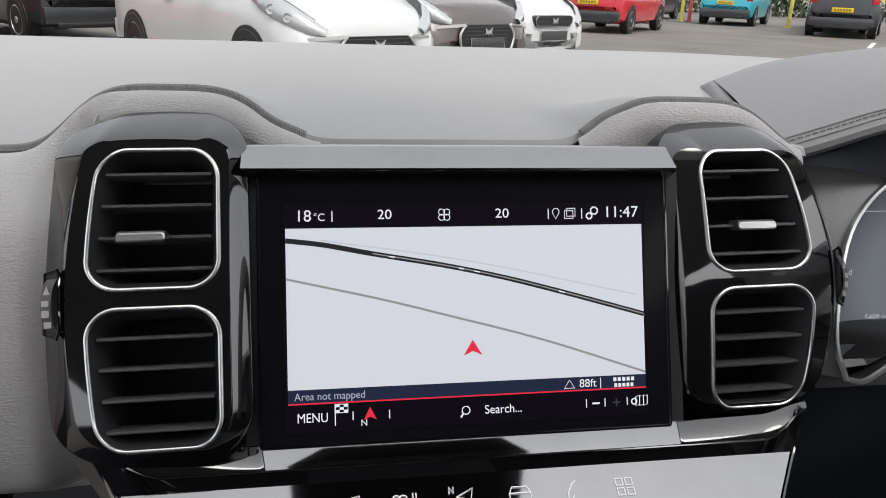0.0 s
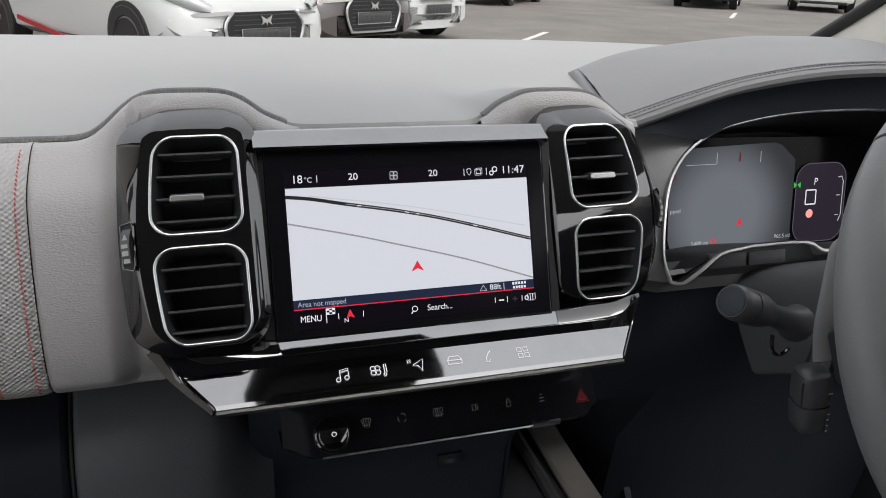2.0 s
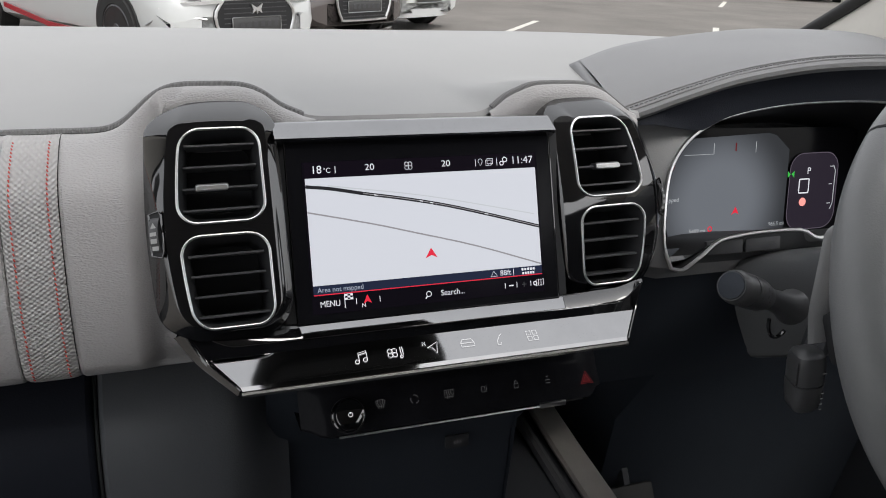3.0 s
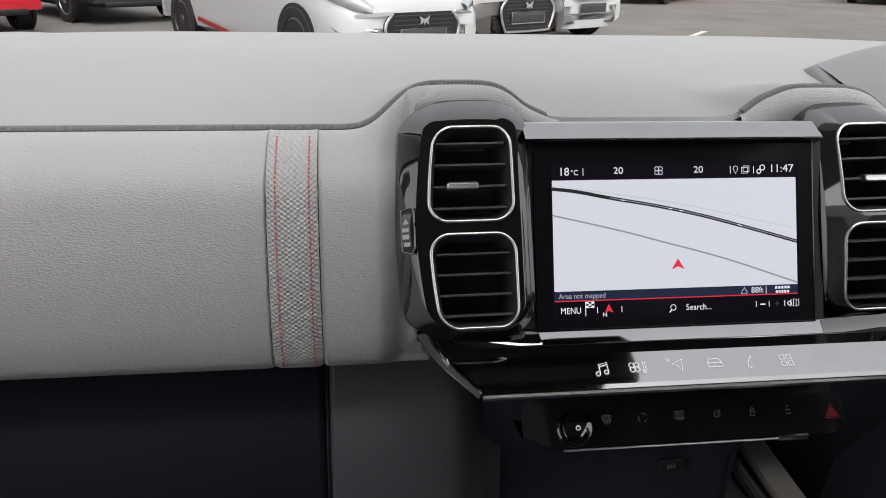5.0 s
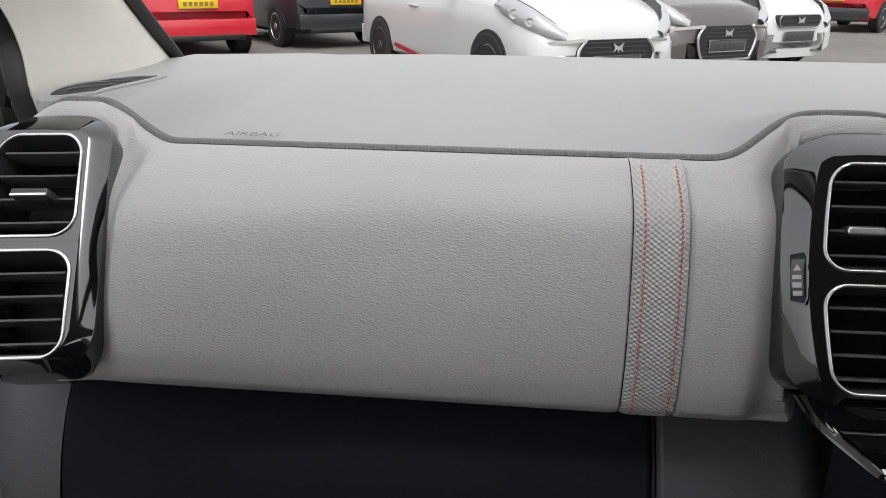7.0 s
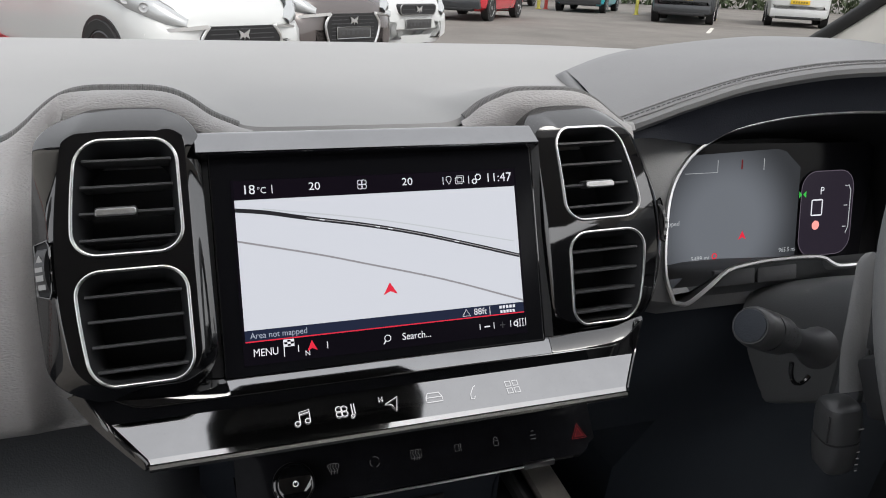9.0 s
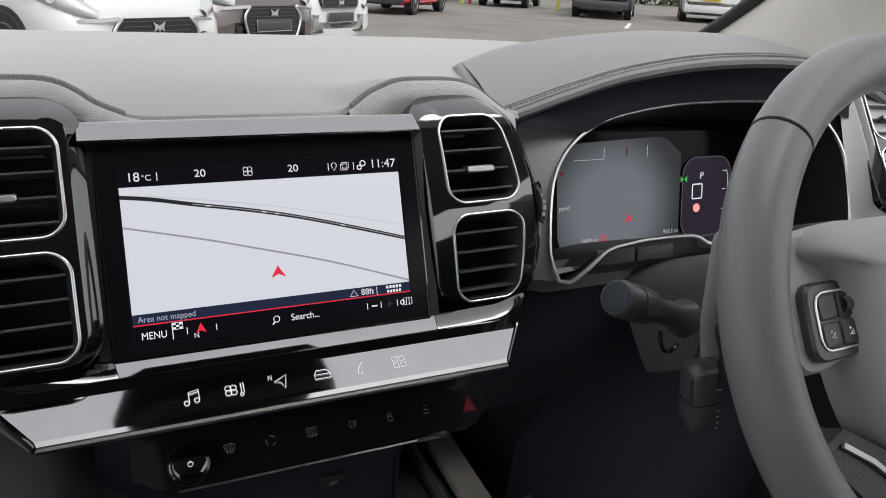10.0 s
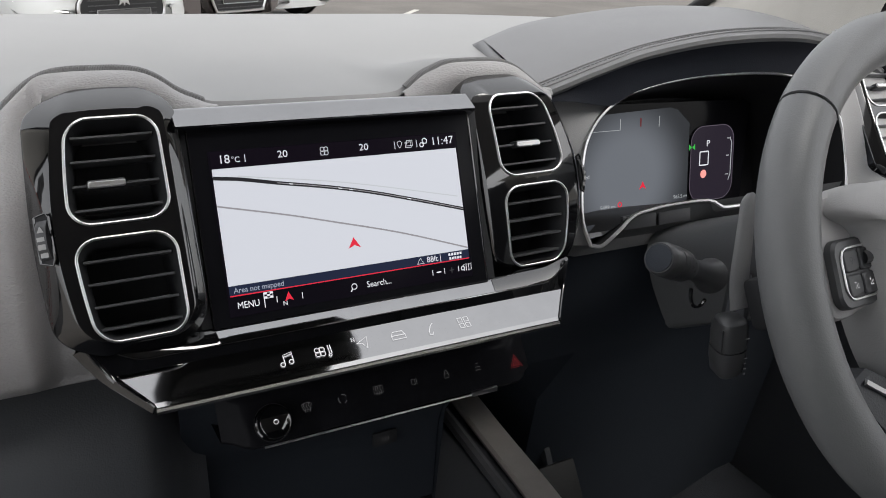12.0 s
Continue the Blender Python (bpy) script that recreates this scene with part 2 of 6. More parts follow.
def box(lo, hi, m=None, bevel=0.0, bm=None):
    bm = bm or bmesh.new()
    c = [(a + b) / 2 for a, b in zip(lo, hi)]
    s = [b - a for a, b in zip(lo, hi)]
    made = bmesh.ops.create_cube(bm, size=1, matrix=Matrix.Translation(c) @ Matrix.Diagonal((*s, 1)))["verts"]
    if bevel:
        edges = list({e for v in made for e in v.link_edges})
        res = bmesh.ops.bevel(bm, geom=edges, offset=bevel, segments=2, affect="EDGES", profile=0.5)
        made = list({v for f in res["faces"] for v in f.verts} | {v for v in made if v.is_valid})
    if m is not None:
        bmesh.ops.transform(bm, matrix=m, verts=[v for v in made if v.is_valid])
    return bm


def rrect(cx, cy, w, h, r, n=6):
    """A rounded rectangle, anticlockwise."""
    pts = []
    r = max(min(r, w / 2 - 1e-5, h / 2 - 1e-5), 1e-5)
    for k, (sx, sy) in enumerate(((1, 1), (-1, 1), (-1, -1), (1, -1))):
        for i in range(n + 1):
            a = radians(90 * k + 90 * i / n)
            pts.append((cx + sx * (w / 2 - r) + r * math.cos(a), cy + sy * (h / 2 - r) + r * math.sin(a)))
    return pts


def at(m, pts, n=0.0):
    return [m @ Vector((x, y, n)) for x, y in pts]


def flat(loops, m, n=0.0, thick=0.0, bm=None):
    """A flat polygon with holes; the first loop is the outside."""
    from mathutils.geometry import tessellate_polygon
    bm = bm or bmesh.new()
    tris = tessellate_polygon([[Vector((x, y, 0)) for x, y in l] for l in loops])
    vs = [bm.verts.new(p) for l in loops for p in at(m, l, n)]
    for t in tris:
        try:
            bm.faces.new([vs[i] for i in t])
        except ValueError:
            pass
    if thick:
        low = []
        k = 0
        for l in loops:
            low = [bm.verts.new(p) for p in at(m, l, n - thick)]
            for i in range(len(l)):
                j = (i + 1) % len(l)
                bm.faces.new((vs[k + i], vs[k + j], low[j], low[i]))
            k += len(l)
    return bm


def stroke(pts, width, m, n=0.0, closed=False, bm=None):
    """A flat line of that width through 2D points."""
    bm = bm or bmesh.new()
    P = [Vector(p) for p in pts]
    rows = []
    for i, p in enumerate(P):
        a = P[i - 1] if (i or closed) else p
        b = P[(i + 1) % len(P)] if (i < len(P) - 1 or closed) else p
        d = (b - a).normalized() if (b - a).length else Vector((1, 0))
        o = Vector((-d.y, d.x)) * width / 2
        rows.append([m @ Vector((*(p + o), n)), m @ Vector((*(p - o), n))])
    if closed:
        rows.append(rows[0])
    return loft(rows, closed=False, bm=bm)


def sweep(path, profile, closed=False, up=Vector((0, 0, 1)), bm=None, cap=True):
    """A profile of 2D points carried along a path of places."""
    P = [Vector(p) for p in path]
    loops = []
    for i, p in enumerate(P):
        a = P[i - 1] if (i or closed) else p
        b = P[(i + 1) % len(P)] if (i < len(P) - 1 or closed) else p
        d = (b - a).normalized()
        side = d.cross(up).normalized()
        top = side.cross(d)
        loops.append([p + side * x + top * y for x, y in profile])
    if closed:
        loops.append(loops[0])
    return loft(loops, cap=(cap and not closed, cap and not closed), bm=bm)


def ring(r, n=10, rx=1.0, ry=1.0):
    return [(r * rx * math.cos(2 * math.pi * i / n), r * ry * math.sin(2 * math.pi * i / n)) for i in range(n)]


def lathe(profile, m, n=24, cap=(False, False), bm=None):
    """A profile of (radius, height) turned about the local z axis."""
    return loft([[m @ Vector((r * math.cos(2 * math.pi * i / n), r * math.sin(2 * math.pi * i / n), h)) for i in range(n)] for r, h in profile], cap=cap, bm=bm)


def curve(points, steps=6):
    """A smooth line through control points of any size."""
    P = [np.array(p, float) for p in points]
    P = [2 * P[0] - P[1]] + P + [2 * P[-1] - P[-2]]
    out = []
    for i in range(1, len(P) - 2):
        for k in range(steps):
            t = k / steps
            a, b, c, d = P[i - 1:i + 3]
            out.append(0.5 * (2 * b + (c - a) * t + (2 * a - 5 * b + 4 * c - d) * t * t + (3 * b - a - 3 * c + d) * t ** 3))
    out.append(P[-2])
    return [tuple(float(x) for x in p) for p in out]


def smooth(a, b, x):
    t = min(max((x - a) / (b - a), 0), 1)
    return t * t * (3 - 2 * t)


def writing(name, words, size, m, mat, parent, align="LEFT", label="", squeeze=1.0):
    cu = bpy.data.curves.new(name, "FONT")
    cu.body, cu.size, cu.align_x, cu.align_y = words, size, align, "CENTER"
    ob = new(name, cu)
    me = bpy.data.meshes.new_from_object(ob.evaluated_get(bpy.context.evaluated_depsgraph_get()))
    bpy.data.objects.remove(ob)
    bpy.data.curves.remove(cu)
    me.transform(m @ Matrix.Diagonal((squeeze, 1, 1, 1)))
    me.materials.clear()
    me.materials.append(mat)
    ob = new(name, me)
    ob.parent = parent
    ob.matrix_parent_inverse = root_inverse(parent)
    if label:
        ob["label"] = label
    return ob


def facing(origin, lean, yaw=0.0):
    """A plane that faces the seats: x to the right, y up along it, z out of it; it leans back by lean degrees."""
    a = radians(lean)
    u, v, n = Vector((1, 0, 0)), Vector((0, math.sin(a), math.cos(a))), Vector((0, -math.cos(a), math.sin(a)))
    r = Matrix((u, v, n)).transposed().to_4x4()
    return Matrix.Translation(origin) @ Matrix.Rotation(radians(yaw), 4, "Z") @ r


LEAN_FACE = 21.3
FACE = facing((0, 0.381, 1.146), LEAN_FACE)


# ---- the ground ----
bm = grid(lambda u, v: Vector((u, v, GROUND)), [-400, -60, -20, -8, 0, 8, 20, 40, 80, 400], [-400, -60, -20, 0, 8, 16, 24, 40, 80, 400])
tagged(part("ground", bm, ASPHALT), "grey-brown asphalt of a car park", "ground", kind="structure")
for (x0, y0), (x1, y1) in (((3.6, 9.2), (5.4, 11.6)), ((6.2, 8.0), (8.4, 10.9)), ((12.0, 15.5), (13.6, 17.4))):
    d = Vector((x1 - x0, y1 - y0)).normalized()
    o = Vector((-d.y, d.x)) * 0.05
    bm = bmesh.new()
    bm.faces.new([bm.verts.new((x, y, GROUND + 0.004)) for x, y in ((x0 + o.x, y0 + o.y), (x0 - o.x, y0 - o.y), (x1 - o.x, y1 - o.y), (x1 + o.x, y1 + o.y))])
    tagged(part("parking_line", bm, LINE_PAINT), "worn white parking bay line painted on asphalt", "road marking", "parking lines", "structure")


# ---- dashboard: padded fascia, dash top ----
def crest_z(x):
    """Height of the seam where the dash top meets the padded fascia; it rises over each pair of vents."""
    z = 1.2015
    if x < 0:
        h = math.exp(-(abs(x + 0.1445) / (0.0515 if x < -0.1445 else 0.0535)) ** 4)
    else:
        h = math.exp(-(abs(x - 0.128) / (0.047 if x < 0.128 else 0.062)) ** 4)
    e = (1 - smooth(-0.637, -0.584, x)) * smooth(-0.715, -0.655, x)
    mid = smooth(-0.10, -0.08, x) * (1 - smooth(0.08, 0.10, x))
    return z + (0.0312 if x < 0 else 0.0288) * h + 0.027 * e + 0.0050 * mid


CREST_Y = 0.456


def dash_top_z(x, y):
    f = (y - CREST_Y)
    base = 1.2035 + 0.012 * smooth(0.0, 0.42, f) - 0.010 * smooth(0.35, 0.85, abs(x + 0.05))
    hump = crest_z(x) - 1.2015
    wide = 0.095
    if x < -0.4:
        k = math.exp(-(f / 0.04) ** 2)
        hump = hump * k + 0.030 * (1 - smooth(-0.637, -0.584, x)) * (1 - k)
        wide = 0.32
    return base + hump * math.exp(-(f / wide) ** 2)


def pod_zone(x, s=0.0, wide=0.0):
    """1 where the fascia passes behind a pair of vents; s widens the pad at that height."""
    return max(smooth(-0.1845 + s, -0.1775 + s + wide, x), 1 - smooth(-0.613 - wide, -0.604, x))


PAD_REACH = (0, 0, 0, 0, 0, 0, 0.006, 0.010, 0.014, 0.014, 0.014)
NEAR_P = (0, 0, 0.8, 1, 0.9, 0.6, 0.4, 0.25, 0.1, 0, 0)
PAD_EASE = (0, 0, 0.016, 0.004, 0, 0, 0.006, 0.014, 0.022, 0.024, 0.024)


def fascia_line(x, steps=5):
    cz = crest_z(x)
    near, near_p = 0.009 * smooth(-0.205, -0.186, x), 0.023 * smooth(-0.584, -0.601, x)
    end = smooth(-0.42, -0.597, x)
    a = [(CREST_Y, cz), (CREST_Y - 0.014, cz + 0.001), (0.424, 1.1955), (0.400, 1.178), (0.3875, 1.148), (0.3797, 1.115), (0.3765, 1.085), (0.3780, 1.0655), (0.3820, 1.0548), (0.394, 1.0475), (0.43, 1.043)]
    pull = (0, 0, 0.5, 0.9, 1, 1, 1, 1, 1, 1, 0.6)
    lift = (0, 0, 0, 0, 0.1, 0.35, 0.7, 1, 1, 1, 1)
    a = [(y - 0.031 * end * p, z + 0.019 * end * q) for (y, z), p, q in zip(a, pull, lift)]
    b = [(CREST_Y, cz), (CREST_Y - 0.006, cz + 0.0014), (CREST_Y - 0.013, cz + 0.0002), (0.4385, cz - 0.004), (0.4370, cz - 0.011), (0.4400, min(1.200, cz - 0.020))] + [(0.455, z) for z in (1.085, 1.0655, 1.0548, 1.0475, 1.043)]
    pts = []
    for i, (p, q) in enumerate(zip(a, b)):
        w = smooth(-0.1845 + PAD_REACH[i], -0.1775 + PAD_REACH[i] + PAD_EASE[i], x) if i > 7 else pod_zone(x, PAD_REACH[i], PAD_EASE[i])
        pts.append((p[0] + ((near if 1 < i < 9 else 0) + near_p * NEAR_P[i]) * (1 - w) + (q[0] - p[0]) * w, p[1] + (q[1] - p[1]) * w))
    return [(x, y, z) for y, z in curve(pts, steps)]


dash = thing("dashboard", (0, 0.7, 0.9), "grey padded car dashboard with a smooth grey top", "dashboard")
xs = sorted(set([round(v, 4) for v in span(-0.700, -0.56, 70) + span(-0.56, -0.277, 60) + span(-0.239, -0.22, 8) + span(-0.22, -0.070, 86)]))
left_xs = [x for x in xs if x <= -0.2765]
right_xs = [x for x in xs if x >= -0.2405]


def pad_piece(columns, gap=()):
    rows = []
    for x in columns:
        line = fascia_line(x)
        sink = sum(0.0035 * (1 - min(abs(x - g) / 0.003, 1)) ** 2 for g in gap)
        rows.append([Vector((p[0], p[1] + sink, p[2])) for p in line])
    return loft(rows, closed=False)


part("fascia_pad", pad_piece(left_xs + [-0.2762, -0.2755], (-0.2755,)), PAD, dash, "grey grained leatherette passenger fascia")
part("fascia_pad", pad_piece([-0.2417, -0.241] + right_xs, (-0.2417,)), PAD, dash, "grey grained leatherette fascia beside the vents")
rows = []
for x in span(-0.2752, -0.2420, 14):
    bulge = 0.0036 * (1 - ((x + 0.2586) / 0.0166) ** 6) - 0.0022
    rows.append([Vector((p[0], p[1] - bulge, p[2] + 0.0004)) for p in fascia_line(x, 8)])
strap = part("strap", loft(rows, closed=False), STRAP, dash, "grey woven strap with two lines of red stitching")
for x in (-0.2692, -0.2476):
    bm = bmesh.new()
    line = fascia_line(x, 8)[10:66]
    dense = []
    for p, q in zip(line, line[1:]):
        p, q = Vector(p), Vector(q)
        k = max(1, int((q - p).length / 0.0004))
        dense += [p.lerp(q, i / k) for i in range(k)]
    i = 0
    while i + 6 < len(dense):
        a, b = dense[i] + Vector((0, -0.0022, 0)), dense[i + 4] + Vector((0.0007, -0.0022, 0))
        sweep([a, (a + b) / 2 + Vector((0, -0.0004, 0)), b], ring(0.00050, 5), up=Vector((1, 0, 0)), bm=bm)
        i += 8
    tagged(part("stitching", bm, THREAD, strap), "row of fine red stitching", kind="stuff")

def top_start(x):
    return CREST_Y + 0.0005 + 0.17 * smooth(0.212, 0.262, x) + 0.20 * smooth(-0.676, -0.74, x)


cuts = [0, 0.006, 0.014, 0.024, 0.04] + span(0.06, 0.42, 18) + span(0.48, 1.0, 8)
bm = grid(lambda x, k: Vector((x, top_start(x) + (0.97 - top_start(x)) * k, dash_top_z(x, top_start(x) + (0.97 - top_start(x)) * k) - (0.004 if k == 0 else 0))), sorted(set(span(-0.79, 0.79, 160) + span(-0.24, -0.06, 90) + span(0.06, 0.24, 90) + span(-0.70, -0.56, 50))), cuts)
bm2 = grid(lambda x, k: Vector((x, 0.97 + 0.02 * k, dash_top_z(x, 0.97) - 0.02 * k * k - 0.002 * k)), span(-0.79, 0.79, 60), [0, 1, 2, 3], bm=bm)
part("dash_top", bm2, TOP, dash, "smooth grey moulded dash top under the windscreen")
for a, b in ((-0.68, -0.078), (0.074, 0.200)):
    path = [Vector((x, CREST_Y + 0.0015, crest_z(x) + 0.0012)) for x in span(a, b, 260 if a < 0 else 80)]
    part("crest_seam", sweep(path, ring(0.0046, 8, 1.0, 0.55)), SEAM, dash, "dark ribbed seam along the dash top")
m = Matrix.Translation((-0.5385, 0.482, dash_top_z(-0.538, 0.482) + 0.0012)) @ Matrix.Rotation(radians(6), 4, "X")
# Flat dark letters; their colour stands in for the shade of embossing.
writing("emboss_shade_writing", "AIRBAG", 0.0125, m @ Matrix.Translation((0, 0, 0.0012)), material("emboss_shade_grey", (0.10, 0.10, 0.098), 0.5), dash, "CENTER", squeeze=0.95)

# right hump over the driver-side centre vents
rows = []
for x in span(0.070, 0.205, 60):
    cz = crest_z(x)
    b_ = [(CREST_Y, cz), (CREST_Y - 0.005, cz + 0.0014), (0.4475, cz - 0.0015), (0.4450, cz - 0.006), (0.4445, cz - 0.012), (0.4480, min(1.200, cz - 0.020)), (0.455, 1.17), (0.455, 1.10), (0.455, 1.06)]
    rows.append([Vector((x, y, z)) for y, z in curve(b_, 5)])
part("vent_hump", loft(rows, closed=False), PAD, dash, "grey leatherette hump over the vents")

# demister grille set into the dash top
gx, gy = -0.684, 0.560
gn = Vector((0.02, -0.012, 1)).normalized()
gu = Vector((0.06, 1.0, 0)); gu = (gu - gn * gu.dot(gn)).normalized()
gz = dash_top_z(gx, gy) + 0.0014
gm = Matrix.Translation((gx, gy, gz + 0.0012)) @ Matrix((gu, gn.cross(gu), gn)).transposed().to_4x4()
rim_g = [(x * 1.12, y * 1.2) for x, y in curve([(-0.055, -0.020), (0.0, -0.023), (0.050, -0.016), (0.056, 0.0), (0.046, 0.014), (0.0, 0.024), (-0.048, 0.026), (-0.055, 0.010), (-0.055, -0.020)], 4)[:-1]]


def drape(bm, rise, skirt=0.0):
    """Lays a flat piece on the dash top; a skirt sinks its outer edge."""
    for v in bm.verts:
        v.co.z = dash_top_z(v.co.x, v.co.y) + rise
    if skirt:
        for v in list(bm.verts)[:len(rim_g)]:
            v.co.z -= skirt
    return bm


well_g = [(x * 0.86, y * 0.78) for x, y in rim_g]
gr = part("demister_grille", drape(loft([at(gm, [(x * k, y * k) for x, y in rim_g]) for k in (1.0, 0.975)] + [at(gm, well_g)]), 0.0012, 0.010), TOP, dash, "grey frame of the side demister")
part("grille_well", drape(loft([at(gm, [(x * k, y * k) for x, y in well_g]) for k in (1.0, 0.66, 0.33, 0.02)], cap=(False, True)), 0.0010), VOID, gr)
part("grille_edge", sweep([p + Vector((0, 0, dash_top_z(p.x, p.y) + 0.0014 - p.z)) for p in at(gm, well_g)], ring(0.0007, 5), closed=True, up=gn), HINGE_GREY, gr)
for i in range(3):
    x = -0.030 + i * 0.028
    line = at(gm @ Matrix.Translation((x, 0, 0)) @ Matrix.Rotation(radians(38), 4, "Z"), [(0, t) for t in span(-0.0165, 0.0165, 5)])
    part("grille_bar", sweep([p + Vector((0, 0, dash_top_z(p.x, p.y) + 0.0018 - p.z)) for p in line], [(-0.0012, -0.0006), (0.0012, -0.0006), (0.0010, 0.0006), (-0.0010, 0.0006)]), SLAT, gr)


# ---- air vents ----
def inside(poly, x, y):
    hit = False
    for (x0, y0), (x1, y1) in zip(poly, poly[1:] + poly[:1]):
        if (y0 > y) != (y1 > y) and x < x0 + (y - y0) * (x1 - x0) / (y1 - y0):
            hit = not hit
    return hit


def dense(loop, step=0.004):
    """The same closed line with points added along its straight sides."""
    out = []
    for a, b in zip(loop, loop[1:] + loop[:1]):
        n = max(1, int(math.hypot(b[0] - a[0], b[1] - a[1]) / step))
        out += [(a[0] + (b[0] - a[0]) * i / n, a[1] + (b[1] - a[1]) * i / n) for i in range(n)]
    return out


def vent_pod(name, m, side, label, knob_out=0.0, knob_x=0.0, group="twin air vents", bend=0.0065, skew=0.0075, kink=0.0,
             inner=0.0415, outer=0.0435, top=0.1000, foot=-0.066, roll_in=0.0085, roll_out=0.012, roll_top=0.019, drop_top=0.021, waist_out=0.0035, rim_ease=0.0):
    """Two square vents, one above the other, in a gloss black surround. m: the plane of the face; side: where its outer edge is."""
    root = thing(name, m @ Vector((0, 0, -0.03)), label, "air vent", group)

    def bent(p):
        f = min(max((side * p.x + 0.030) / 0.072, 0), 1) * (1 - rim_ease * smooth(0.030, 0.046, side * p.x))
        q = ((p.y - 0.010) / 0.083) ** 2
        return m @ Vector((p.x - side * skew * min(q, 1.15) * f, p.y, p.z - bend * q - kink * max(0, p.y - 0.0115)))

    def piece(nm, bm, mat, parent, label_="", smooth_=35):
        for v in bm.verts:
            v.co = bent(v.co)
        return part(nm, bm, mat, parent, label_, smooth_)

    I, up = Matrix(), Vector((0, 0, 1))
    vents = ((-side * 0.0012, 0.0453, 0.0551, 0.0612, 0.0130), (-side * 0.0012, -0.0235, 0.0551, 0.0600, 0.0130))
    # outline of the surround, its rolled edge wide and deep along the top
    cx, cy, w, h = side * (outer - inner) / 2, (top + foot) / 2, outer + inner, top - foot
    rim = dense(rrect(cx, cy, w, h, 0.024, 14))
    far_ = []
    for i, p in enumerate(rim):
        a, b_ = rim[i - 1], rim[(i + 1) % len(rim)]
        d = Vector((b_[0] - a[0], b_[1] - a[1])).normalized()
        nx, ny = d.y, -d.x
        wt, wb, wo, wi = max(0, ny) ** 2, max(0, -ny) ** 2, max(0, side * nx) ** 2, max(0, -side * nx) ** 2
        far_.append((nx, ny, wt * roll_top + wb * 0.009 + wo * roll_out + wi * roll_in, wt * drop_top + wb * 0.007 + wo * 0.013 + wi * 0.0065))
    arch = 0.003

    def loop(f):
        c = 1 - f / 90
        return [Vector((x - nx * r * (1 - c) + (nx * waist_out * math.exp(-((y - 0.010) / 0.042) ** 2) if side * nx > 0 else 0), y - ny * r * (1 - c) - arch * ((x - cx) / (w / 2)) ** 2 * smooth(0.06, 0.09, y), -d * (1 - f / 90) ** 1.22)) for (x, y), (nx, ny, r, d) in zip(rim, far_)]

    bm = loft([[Vector((p.x, p.y, -0.055)) for p in loop(0)]] + [[Vector((p.x, p.y, p.z - 0.0012)) for p in loop(0)]] + [loop(f) for f in (1.5, 5, 10, 20, 30, 40, 50, 60, 68, 75, 80, 84, 87, 89, 90)])
    edge_in = [(p.x, p.y) for p in loop(90)]
    waist = 0.0115
    for v, lo, hi in ((vents[0], waist, 1), (vents[1], -1, waist)):
        ring_in = dense(rrect(*v, 14), 0.002)
        outer_ = []
        for px, py in ring_in:
            dx, dy = px - v[0], py - v[1]
            near_t, t = 1.0, 3.0
            for _ in range(26):
                mid = (near_t + t) / 2
                x, y = v[0] + dx * mid, v[1] + dy * mid
                if inside(edge_in, x, y) and lo <= y <= hi:
                    near_t = mid
                else:
                    t = mid
            outer_.append((v[0] + dx * t, v[1] + dy * t))
        loft([at(I, [(a + (c - a) * k, b_ + (d_ - b_) * k) for (a, b_), (c, d_) in zip(outer_, ring_in)], -0.0001) for k in (-0.02, 0.2, 0.4, 0.6, 0.8, 1)], bm=bm)
    piece("bezel", bm, GLOSS, root, "gloss black surround", 50)
    for k, v in enumerate(vents):
        x, y, vw, vh, vr = v
        bm = loft([at(I, rrect(x, y, vw - 0.001, vh - 0.001, vr, 8), 0.0), at(I, rrect(x, y, vw - 0.008, vh - 0.008, vr - 0.003, 8), -0.012),
                   at(I, rrect(x, y, vw - 0.010, vh - 0.010, vr - 0.003, 8), -0.045)], cap=(False, True))
        piece("vent_cavity", bm, VOID, root, "black vent duct")
        path = at(I, dense(rrect(x, y, vw, vh, vr, 10)), 0.0003)
        piece("vent_frame", sweep(path, ring(0.00095, 10, 1.0, 0.9), closed=True, up=up), CHROME, root, "polished chrome frame")
        for i in range(4):
            yy = y + vh * ((0.335 - 0.23 * i) if k == 0 else (0.294 - 0.22 * i))
            tilt = Matrix.Translation((x, yy, -0.006)) @ Matrix.Rotation(radians(1), 4, "X")
            hw = vw / 2 - 0.0035
            prof = [(0.0004, 0.0032), (0.0008, 0.0024), (0.0007, -0.016), (-0.0007, -0.016), (-0.0010, 0.0024), (-0.0006, 0.0032)]
            piece("slat", loft([[tilt @ Vector((xx, a, e)) for a, e in prof] for xx in (-hw, hw)], cap=(True, True)), SLAT, root)
            if k == 0 and i == 2:
                km = tilt @ Matrix.Translation((knob_x, 0, 0.003 + knob_out * 0.5))
                kn = piece("vent_knob", box((-0.0105, -0.0026, -0.006 - knob_out * 0.5), (0.0105, 0.0026, 0.004 + knob_out * 0.5), km, 0.0012), BUTTON, root, "sliding vent knob")
                fz = 0.0040 + knob_out * 0.5
                ty, th = (-0.0004, 0.0040) if not knob_out else (-0.0015, 0.0017)
                piece("knob_trim", loft([at(km, rrect(0, ty, 0.0206, th, 0.0014, 4), fz - 0.001), at(km, rrect(0, ty, 0.0206, th, 0.0014, 4), fz + 0.0004), at(km, rrect(0, ty, 0.0194, th * 0.65, 0.0010, 4), fz + 0.0011)], cap=(True, True)), CHROME, kn, "satin metal front")
